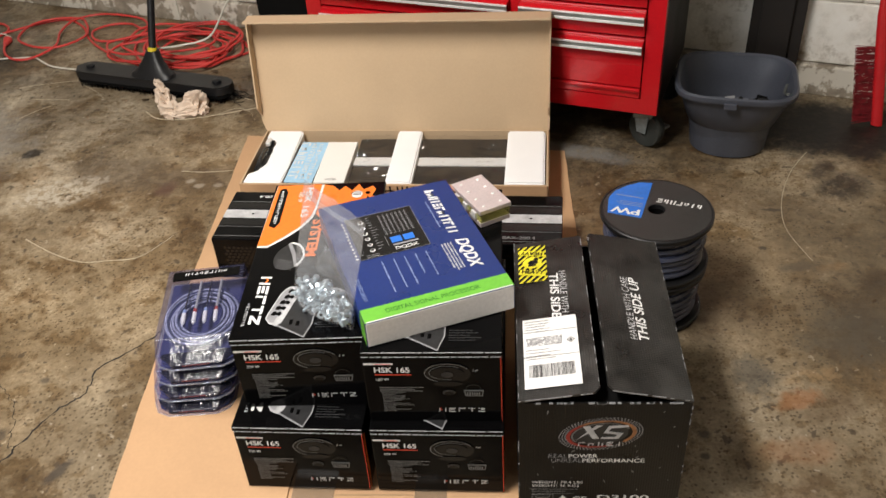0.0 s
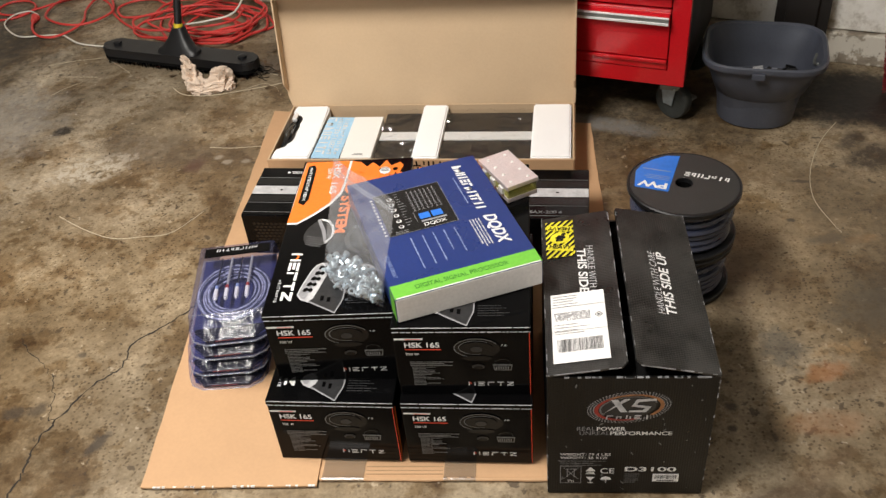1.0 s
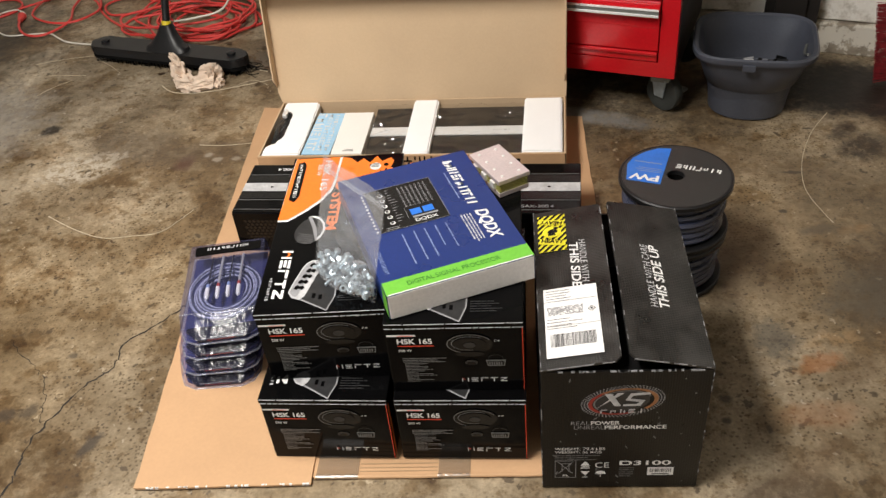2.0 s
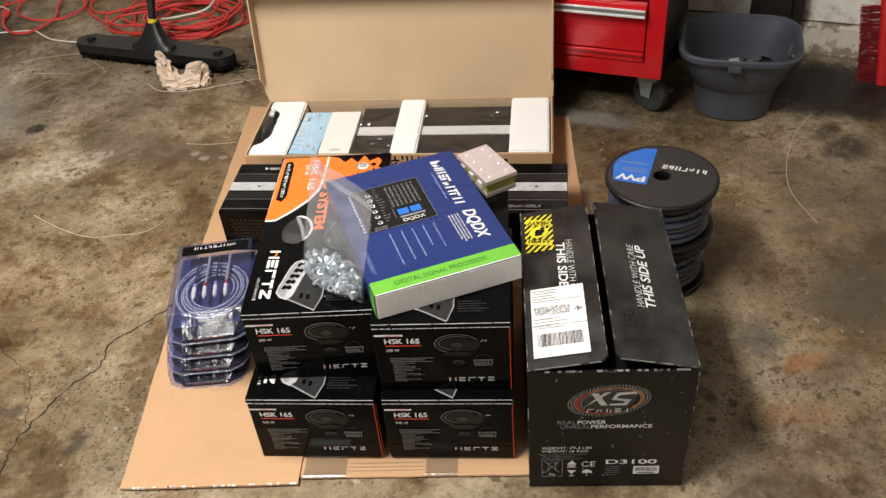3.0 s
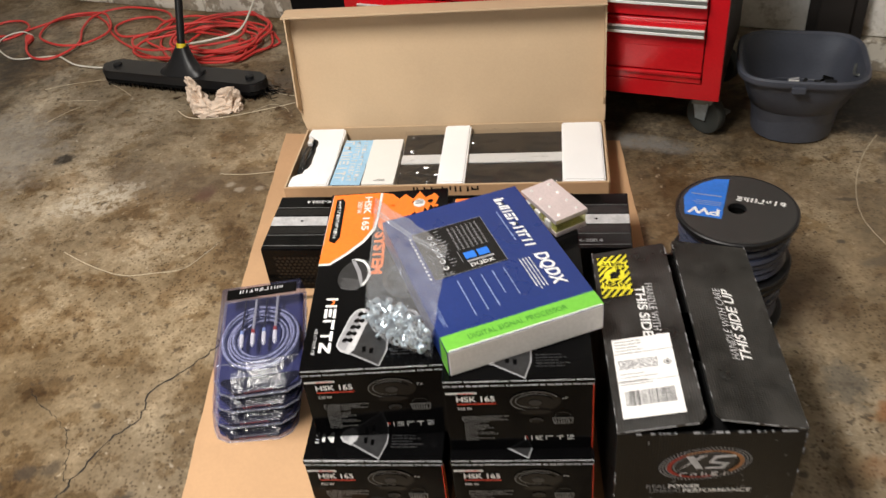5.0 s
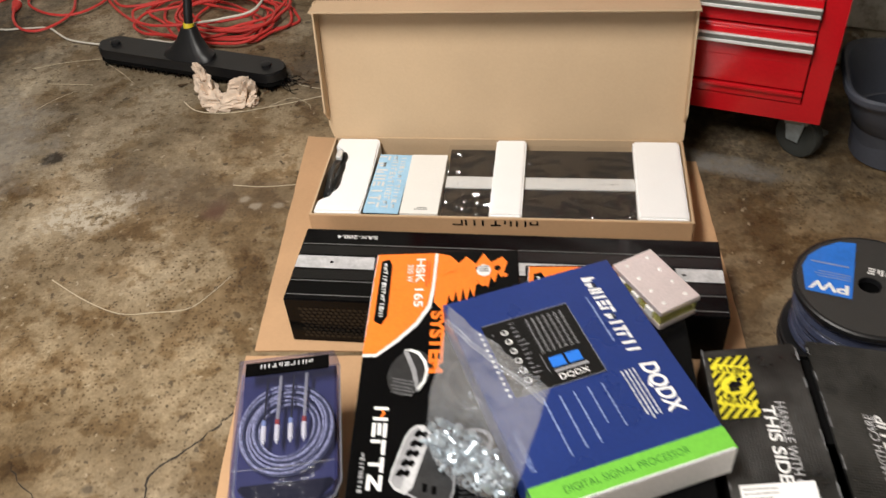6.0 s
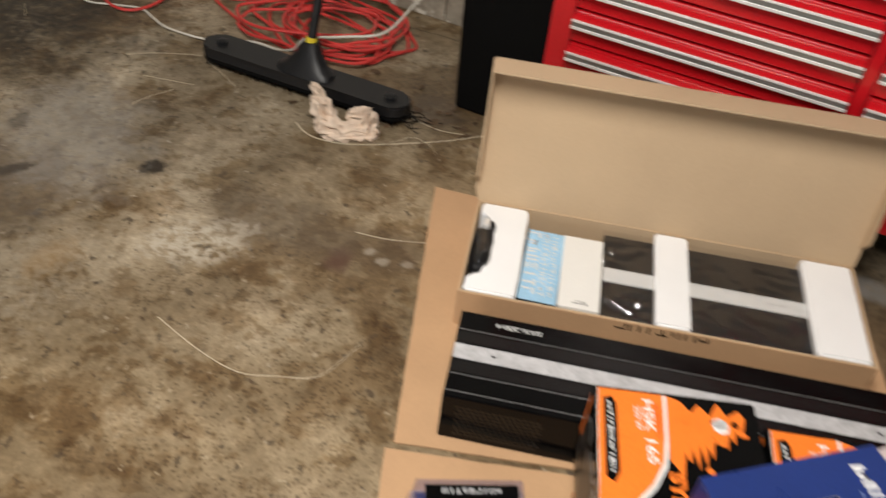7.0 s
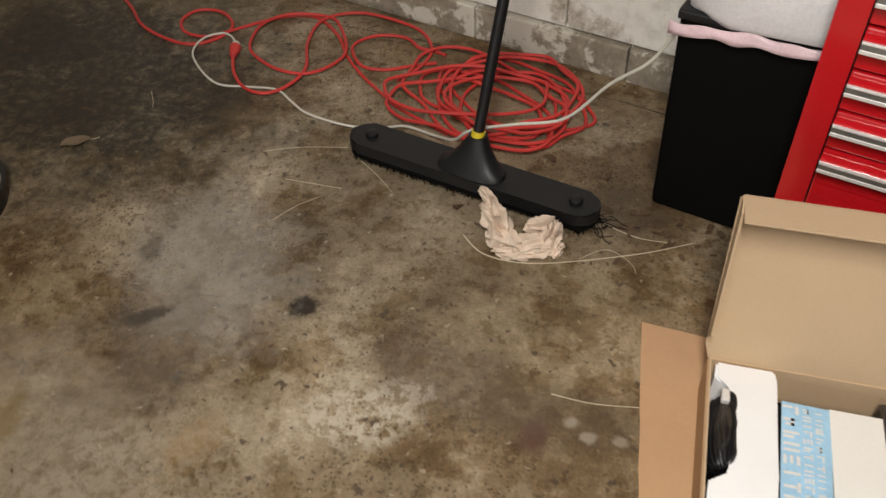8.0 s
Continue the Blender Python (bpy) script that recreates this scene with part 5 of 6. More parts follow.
# ---- distribution block ----
def distribution_block():
    t = thing("distribution_block", pose(0.099, 1.567, 0.3415, 0, 0, 27) @ pose(-0.031, -0.06, 0), "aluminium fuse block with yellow acrylic body and screws", "fuse block")
    W, D = 0.070, 0.118
    part("base", block(0.002, 0.002, 0, W - 0.002, D - 0.002, 0.010, 0.001), M_alu, t)
    part("acrylic_body", block(0.003, 0.003, 0.010, W - 0.003, D - 0.003, 0.030), M_acrylic, t, "yellow-green clear acrylic spacer")
    part("cover", block(0, 0, 0.030, W, D, 0.039, 0.0012), M_alu, t)
    for i in range(2):
        for j in range(4):
            part("screw", lathe([(0, 0.041), (0.0026, 0.0405), (0.003, 0.0388)], 12, None, 0.016 + 0.038 * i, 0.014 + 0.030 * j), M_chrome, t, "", True)
    for i in range(3):
        part("terminal", block(-0.002, 0.018 + 0.034 * i, 0.012, 0.006, 0.034 + 0.034 * i, 0.027, 0.001), M_chrome, t)
    return t


distribution_block()


# ---- blister packs of signal cable ----
def cable_pack():
    W, D, T = 0.168, 0.272, 0.0475
    t = thing("cable_pack", frame_at(-0.595, 1.356, 0.0092, 2), "violet tinted blister pack holding a coiled audio cable", "cable pack", "stacked cable packs")
    rng = random.Random(61)
    outline = [(0, 0.040), (0.010, 0.016), (0.034, 0.002), (W - 0.034, 0.0), (W - 0.010, 0.014), (W, 0.038), (W, D), (0, D)]
    # clear shell with a sloping front
    bm = bmesh.new()
    def lift(k, z):
        x = min(max(k[0], 0.004), W - 0.004)
        return bm.verts.new((x, 0.046 + 0.10 * k[1] if k[1] < 0.05 else min(k[1], D - 0.004), z))
    rings = [[bm.verts.new((a, b, 0.0)) for a, b in outline], [bm.verts.new((a, b, T - 0.035)) for a, b in outline], [lift(k, T - 0.004) for k in outline]]
    bm.faces.new(rings[0][::-1])
    bm.faces.new(rings[2])
    for p, q in zip(rings, rings[1:]):
        for i in range(len(p)):
            j = (i + 1) % len(p)
            bm.faces.new((p[i], p[j], q[j], q[i]))
    part("shell", bm, M_pack, t).visible_shadow = False
    rim = [Vector((a, b, 0.002)) for a, b in outline]
    part("flange", tube(rim, 0.0021, 6, True), M_bag, t, "clear rolled pack edge").visible_shadow = False
    fold = [Vector((0.006, 0.0485, T - 0.0035)), Vector((W / 2, 0.0455, T - 0.0035)), Vector((W - 0.006, 0.0485, T - 0.0035))]
    part("flange", tube(fold, 0.0009, 6), M_bag, t).visible_shadow = False
    part("backing", prism([(a * 0.94 + 0.005, b * 0.95 + 0.010) for a, b in outline], 0.0012, 0.004), M_indigo, t)
    part("header_card", block(0.016, D - 0.042, T - 0.0035, W - 0.012, D - 0.014, T - 0.0015), M_black_gloss, t, "black header card")
    print_on("brand_mark", turned(mark_strokes("gahcbfdha", 0.090, 0.009, 0.0024, 0.1, 0.2), 0.130, D - 0.020, 180), top_face(T - 0.0015), M_pale_silver, t)
    for i in range(11):
        r = (0.050, 0.0535, 0.057, 0.0605, 0.064, 0.0695, 0.073, 0.0765, 0.080, 0.0835, 0.087)[i]
        loop = [Vector((W / 2 + r * 0.88 * math.cos(a) + 0.002 * math.sin(a + i), 0.133 + r * 1.02 * math.sin(a) + 0.002 * math.cos(2 * a + i), 0.020 + 0.003 * (i % 2) + 0.002 * math.sin(2 * a + i))) for a in (2 * math.pi * k / 40 for k in range(40))]
        part("cable_coil", tube(loop, 0.0021, 6, True), M_braid if i % 3 != 1 else M_cable_blue, t, "", True)
    for i in range(4):
        x, pale = 0.050 + 0.0215 * i, i % 2
        part("cable_end", tube([Vector((x, 0.140, 0.034)), Vector((x + 0.0015, 0.18, 0.035)), Vector((x + 0.003, 0.232, 0.034))], 0.0030 if pale else 0.0020, 8), M_grey_print if pale else M_black_plastic, t, "", True)
        part("collar", tube([Vector((x, 0.131, 0.034)), Vector((x, 0.142, 0.034))], 0.0040, 10), M_red_dull if pale else M_blue_pale, t, "", True)
        part("connector", tube([Vector((x, y, 0.034)) for y in (0.098, 0.104)], 0.0022, 8), M_chrome, t, "shiny metal cable connector", True)
        part("connector", tube([Vector((x, y, 0.034)) for y in (0.104, 0.112, 0.118, 0.131)], 0.0045, 10), M_chrome, t, "shiny metal cable connector", True)
    part("front_card", prism([(0.010, 0.036), (0.036, 0.008), (W - 0.036, 0.007), (W - 0.010, 0.034), (W - 0.014, 0.040), (0.014, 0.042)], 0.005, T - 0.029), M_black_gloss, t, "black printed card slip", False, Matrix.Diagonal((1, 1, 0.62, 1)))
    print_on("small_print", turned(blocks_for_letters(16, 0.085, 0.003, 0.25), 0.045, 0.0098, 0), pose(0, 0.0068, 0) @ FRONT, M_grey_print, t)
    print_on("small_print", turned(blocks_for_letters(8, 0.055, 0.0035, 0.25), 0.055, 0.005, 0), pose(0, 0.0068, 0) @ FRONT, M_red_dull, t)
    return t


pack = cable_pack()
copy_thing(pack, frame_at(-0.581, 1.350, 0.0570, 3))
copy_thing(pack, frame_at(-0.565, 1.346, 0.1048, 4))
copy_thing(pack, frame_at(-0.550, 1.338, 0.1526, 5.5))["label"] = "violet blister pack of coiled audio cable with black header"


# ---- bag of nuts and bolts ----
def hardware_bag():
    t = thing("hardware_bag", pose(0, 0, 0.3425), "clear zip bag of small zinc nuts and bolts", "plastic bag")
    rng = random.Random(71)

    # a filled foot on the box, and the flat mouth standing up beside the carton
    foot = (Vector((-0.238, 1.335, 0.0)), Vector((-0.130, 1.222, 0.0)))
    mouth = (Vector((-0.196, 1.356, 0.222)), Vector((-0.088, 1.238, 0.208)))
    out = Vector((-0.72, -0.69, 0.0))

    def at(u, v):
        lean = 1 - (1 - v) ** 1.6
        p = foot[0].lerp(foot[1], u).lerp(mouth[0].lerp(mouth[1], u), v)
        return p + out * (0.016 * math.sin(math.pi * v) * (1 - lean))

    def depth(u, v):
        return math.sin(math.pi * u) ** 0.55 * (0.030 * math.exp(-(max(v - 0.08, 0) / 0.22) ** 2) * min(1, v * 9 + 0.25) + 0.006 * (1 - v))
    for side in (-1, 1):
        bm, nu, nv = bmesh.new(), 30, 44
        rows = []
        for j in range(nv + 1):
            v = j / nv
            row = []
            for i in range(nu + 1):
                u = i / nu
                crease = (0.007 * noise.noise((u * 4 + 2.5 * v, v * 3.5 - 2 * u, 2.0)) + 0.004 * noise.noise((u * 9 - 4 * v, v * 7, 6.0))) * math.sin(math.pi * u) * min(1, v * 5)
                edge = 0.006 * noise.noise((v * 4, 1.0 + side, 3.0))
                q = at(u, v) + out * (side * (depth(u, v) + 0.0006) + crease)
                q += (foot[1] - foot[0]).normalized() * edge * (1 - 2 * u)
                row.append(bm.verts.new(q + Vector((0, 0, 0.002 + 0.010 * math.sin(math.pi * u) * 0))))
            rows.append(row)
        for a, b in zip(rows, rows[1:]):
            for i in range(nu):
                bm.faces.new((a[i], a[i + 1], b[i + 1], b[i]))
        part("bag_face", bm, M_bag, t, "", True).visible_shadow = False
    for v in (0.90, 0.925):
        part("zip", tube([at(i / 20, v) + out * (0.0025 + 0.006 * noise.noise((i / 5 + 2.5 * v, v * 3.5 - i / 10, 2.0)) * math.sin(math.pi * i / 20)) for i in range(21)], 0.0013, 6), M_bag, t, "pale zip ridge", True).visible_shadow = False
    nut = lathe([(0.0034, 0.0), (0.0066, 0.0), (0.0070, 0.001), (0.0070, 0.0045), (0.0064, 0.0055), (0.0034, 0.0055), (0.0034, 0.0)], 6)
    me = bpy.data.meshes.new("nut")
    nut.to_mesh(me)
    nut.free()
    bolt = lathe([(0, 0.006), (0.0055, 0.005), (0.0062, 0.0), (0.003, 0.0), (0.003, -0.014), (0, -0.014)], 8)
    mb = bpy.data.meshes.new("bolt")
    bolt.to_mesh(mb)
    bolt.free()
    for d in (me, mb):
        d.materials.append(M_zinc)
    for i in range(110):
        u, v = rng.uniform(0.08, 0.92), abs(rng.gauss(0.0, 0.11)) + 0.035
        if v > 0.34:
            continue
        ob = new("nut" if i % 3 else "bolt", me if i % 3 else mb)
        ob.parent = t
        q = at(u, v) + out * (depth(u, v) - 0.006) * rng.uniform(-1, 1)
        ob.matrix_local = pose(q.x, q.y, max(0.009, q.z), rng.uniform(-70, 70), rng.uniform(-70, 70), rng.uniform(0, 360))
    return t


hardware_bag()


# ---- tool cabinet ----
def tool_cabinet():
    L, D, Z0, Z1 = 1.073, 0.46, 0.14, 0.98
    m = pose(-0.371, 2.687, 0, 0, 0, -22.8)
    t = thing("tool_cabinet", m, "red enamel rolling tool cabinet with bright drawer trims", "tool cabinet")
    bm = bmesh.new()
    block(0, 0.0, Z0, 0.05, 0.025, Z1, bm=bm)
    block(L - 0.047, 0.0, Z0, L, 0.025, Z1, bm=bm)
    block(0.05, 0.0, Z0, L - 0.047, 0.025, Z0 + 0.045, bm=bm)
    block(0.05, 0.0, Z1 - 0.04, L - 0.047, 0.025, Z1, bm=bm)
    block(L - 0.422, 0.001, Z0 + 0.045, L - 0.396, 0.025, Z1 - 0.04, bm=bm)
    part("front_frame", bm, M_red_paint, t)
    part("carcass", block(0.002, 0.025, Z0 + 0.001, L - 0.002, D, Z1 - 0.002), M_black_plastic, t, "black cabinet sides")
    part("underside", block(0.01, 0.02, Z0 - 0.012, L - 0.01, D - 0.02, Z0 - 0.001), M_black_matte, t)

    def drawer(x0, x1, z0, z1):
        d = part("drawer", block(x0 + 0.003, -0.004, z0 + 0.003, x1 - 0.003, 0.02, z1 - 0.003, 0.003), M_red_paint, t)
        # rolled pull lip along the top, with its bright strip
        k = smooth_path([(0, -0.004, z1 - 0.036), (0, -0.020, z1 - 0.030), (0, -0.024, z1 - 0.020), (0, -0.014, z1 - 0.012), (0, -0.004, z1 - 0.010)], 4)
        bm = bmesh.new()
        a = [bm.verts.new((x0 + 0.004, q.y, q.z)) for q in k]
        b = [bm.verts.new((x1 - 0.004, q.y, q.z)) for q in k]
        for i in range(len(k) - 1):
            bm.faces.new((a[i], b[i], b[i + 1], a[i + 1]))
        part("pull_lip", bm, M_red_paint, d, "", True)
        part("trim", block(x0 + 0.004, -0.0265, z1 - 0.0385, x1 - 0.004, -0.0225, z1 - 0.0315, 0.0012), M_chrome, d, "bright metal trim strip")
        part("trim", block(x0 + 0.004, -0.0250, z1 - 0.0313, x1 - 0.004, -0.0225, z1 - 0.0217), M_steel_dull, d, "dull recessed trim")
        part("trim", block(x0 + 0.004, -0.0265, z1 - 0.0215, x1 - 0.004, -0.0215, z1 - 0.0165, 0.0012), M_chrome, d, "bright metal trim strip")
    # a tall bottom drawer, then shallow ones
    for x0, x1 in ((0.05, L - 0.422), (L - 0.396, L - 0.047)):
        part("drawer", block(x0 + 0.003, -0.004, Z0 + 0.048, x1 - 0.003, 0.02, Z0 + 0.075, 0.003), M_red_paint, t)
        part("ridge", block(x0 + 0.003, -0.012, Z0 + 0.068, x1 - 0.003, -0.002, Z0 + 0.078, 0.003), M_red_paint, t)
        part("drawer", block(x0 + 0.003, -0.003, Z0 + 0.079, x1 - 0.003, 0.02, Z0 + 0.182, 0.003), M_red_paint, t)
        z = 0.318
        for i in range(8):
            if z + 0.08 > Z1 - 0.04:
                break
            drawer(x0, x1, z - 0.036 if i == 0 else z - 0.034, z + 0.046)
            z += 0.08
    part("top_mat", block(-0.004, -0.01, Z1, L + 0.004, D + 0.004, Z1 + 0.02, 0.004), M_black_plastic, t)

    def castor(x, y, swivel):
        turn = pose(x, y, 0, 0, 0, swivel) @ pose(-x, -y, 0)
        c = part("castor_bracket", block(x - 0.028, y - 0.03, 0.095, x + 0.028, y + 0.03, Z0 - 0.012, 0.002), M_steel_dull, t)
        for s in (-1, 1):
            bm = prism([(y - 0.03, 0.10), (y + 0.02, 0.10), (y + 0.008, 0.045), (y - 0.022, 0.045)], x + s * 0.020 - 0.0015, x + s * 0.020 + 0.0015)
            bm.transform(Matrix(((0, 0, 1, 0), (1, 0, 0, 0), (0, 1, 0, 0), (0, 0, 0, 1))))
            bm.transform(turn)
            part("fork", bm, M_zinc, c)
        w = lathe([(0.0, -0.014), (0.03, -0.014), (0.034, -0.016), (0.053, -0.015), (0.056, -0.010), (0.056, 0.010), (0.053, 0.015), (0.034, 0.016), (0.03, 0.014), (0.0, 0.014)], 32)
        w.transform(turn @ pose(x, y - 0.012, 0.056, 0, 90, 0))
        part("wheel", w, M_rubber, c, "dark grey rubber castor wheel", True)
        bm = block(x + 0.020, y - 0.06, 0.058, x + 0.044, y + 0.0, 0.066, 0.002)
        bm.transform(turn)
        part("brake_lever", bm, M_steel_dull, c)
    for x in (0.075, L - 0.045):
        for y in (0.085, D - 0.07):
            castor(x, y, 62)
    return t


tool_cabinet()


# ---- grey tub ----
def grey_tub():
    t = thing("utility_tub", pose(0.851, 2.345, 0, 0, 0, -16), "grey plastic utility tub with loose scraps inside", "tub")

    def loop(rx, ry, p, z, oy=0.0, n=56):
        out = []
        for i in range(n):
            a = 2 * math.pi * i / n
            c, s = math.cos(a), math.sin(a)
            out.append((rx * math.copysign(abs(c) ** (2 / p), c), oy + ry * math.copysign(abs(s) ** (2 / p), s), z))
        return out
    prof = [loop(0.004, 0.004, 2, 0.002), loop(0.098, 0.090, 2.2, 0.0), loop(0.106, 0.098, 2.2, 0.006), loop(0.114, 0.104, 2.3, 0.092), loop(0.124, 0.112, 2.4, 0.100),
            loop(0.144, 0.130, 3.4, 0.165), loop(0.150, 0.136, 4.0, 0.194), loop(0.162, 0.150, 4.0, 0.196), loop(0.165, 0.153, 4.0, 0.202), loop(0.164, 0.152, 4.0, 0.212),
            loop(0.159, 0.147, 4.0, 0.216), loop(0.150, 0.138, 4.0, 0.211), loop(0.147, 0.135, 4.0, 0.195), loop(0.118, 0.106, 2.4, 0.098), loop(0.103, 0.094, 2.2, 0.010), loop(0.004, 0.004, 2, 0.010)]
    bm = bmesh.new()
    rows = [[bm.verts.new(q) for q in r] for r in prof]
    for a, b in zip(rows, rows[1:]):
        for i in range(56):
            bm.faces.new((a[i], a[(i + 1) % 56], b[(i + 1) % 56], b[i]))
    part("shell", bm, M_grey_tub, t, "", True)
    part("rim_tab", block(-0.03, -0.158, 0.184, 0.004, -0.142, 0.203, 0.003), M_grey_tub, t)
    part("side_handle", tube(smooth_path([(0.140, -0.03, 0.180), (0.134, 0.0, 0.168), (0.140, 0.03, 0.180)], 6), 0.004, 8), M_steel_dull, t, "", True)
    return t


grey_tub()
t = thing("scrap_pile", pose(0.855, 2.34, 0.011, 0, 0, -16), "loose plastic and metal scraps in the tub", "scraps")
rng = random.Random(81)
part("clear_packaging", block(-0.05, -0.06, 0.0, 0.085, 0.05, 0.105, 0.01), M_grey_dark, t)
for i in range(12):
    m = pose(rng.uniform(-0.04, 0.08), rng.uniform(-0.05, 0.05), 0.110 + rng.uniform(0, 0.01), rng.uniform(-20, 20), rng.uniform(-20, 20), rng.uniform(0, 180))
    bm = block(-0.014, -0.005, -0.002, 0.014, 0.005, 0.002, 0.001)
    bm.transform(m)
    part("scrap", bm, (M_chrome, M_black_plastic, M_grey_print, M_black_matte)[i % 4], t)
bm = block(0.06, -0.03, 0.105, 0.09, 0.0, 0.14, 0.003)
part("clip", bm, M_black_plastic, t)


# ---- push broom ----
def push_broom():
    m = pose(-1.268, 3.018, 0, 0, 0, -20.8)
    t = thing("push_broom", m, "black plastic push broom with dark bristles", "broom")
    L, W = 0.628, 0.088
    left = [(0.038 - 0.038 * math.cos(a), -W / 2 * math.sin(a)) for a in (math.pi * i / 16 for i in range(-8, 9))]
    right = [(L - x, -y) for x, y in left]
    part("head", prism(left + right, 0.030, 0.062, 0.005), M_black_plastic, t, "", True)
    part("bumper", prism([(x * 0.99 + 0.003, y * 1.04) for x, y in left + right], 0.022, 0.032), M_black_matte, t)
    rng = random.Random(91)
    bm = bmesh.new()
    for i in range(620):
        x, y = rng.uniform(0.02, L - 0.02), rng.uniform(-W / 2 + 0.006, W / 2 - 0.006)
        tip = Vector((x + rng.uniform(-0.008, 0.008), y * 0.95 + rng.uniform(-0.004, 0.004), 0.001))
        tube([Vector((x, y, 0.030)), tip], 0.0012, 3, False, bm)
    tagged(part("bristles", bm, M_black_matte, t), kind="stuff")
    for x in (0.055, L - 0.055):
        part("cap", lathe([(0.015, 0.061), (0.015, 0.070), (0.010, 0.073), (0.0, 0.073)], 16, None, x, 0.0), M_black_plastic, t, "", True)
    # a solid moulded shoulder rises to the socket
    base, axis = Vector((0.322, -0.006, 0.06)), Vector((0.045, 0.292, 0.955)).normalized()
    bm, rows = bmesh.new(), []
    for f, half, deep in ((0.0, 0.084, 0.036), (0.012, 0.080, 0.034), (0.022, 0.062, 0.030), (0.055, 0.036, 0.024), (0.088, 0.020, 0.019)):
        q = base + axis * f
        rows.append([bm.verts.new(q + Vector((half * math.copysign(abs(math.cos(a)) ** 0.7, math.cos(a)), deep * math.copysign(abs(math.sin(a)) ** 0.7, math.sin(a)), 0))) for a in (2 * math.pi * i / 20 for i in range(20))])
    for p, q in zip(rows, rows[1:]):
        for i in range(20):
            bm.faces.new((p[i], p[(i + 1) % 20], q[(i + 1) % 20], q[i]))
    bm.faces.new(rows[-1])
    bm.faces.new(rows[0][::-1])
    part("socket", bm, M_black_plastic, t, "", True)
    # loose dark fibres hanging off one end
    bm = bmesh.new()
    for i in range(16):
        x, y = L - rng.uniform(-0.005, 0.10), rng.uniform(0.02, 0.05)
        k = [Vector((x, y - 0.03, 0.040))]
        for j in range(4):
            k.append(k[-1] + Vector((rng.uniform(0.002, 0.034), rng.uniform(-0.016, 0.026), -0.0125 + rng.uniform(-0.002, 0.004))))
        for q in k:
            q.z = max(q.z, 0.002)
        tube(smooth_path(k, 4), 0.0012, 4, False, bm)
    tagged(part("loose_fibres", bm, M_black_matte, t), kind="stuff")
    part("collar", tube([base + axis * 0.083, base + axis * 0.097], 0.0155, 16), M_yellow_plastic, t, "yellow plastic collar", True)
    part("handle", tube([base + axis * s for s in (0.09, 0.5, 1.0, 1.42)], 0.0125, 16), M_black_plastic, t, "", True)
    return t


push_broom()


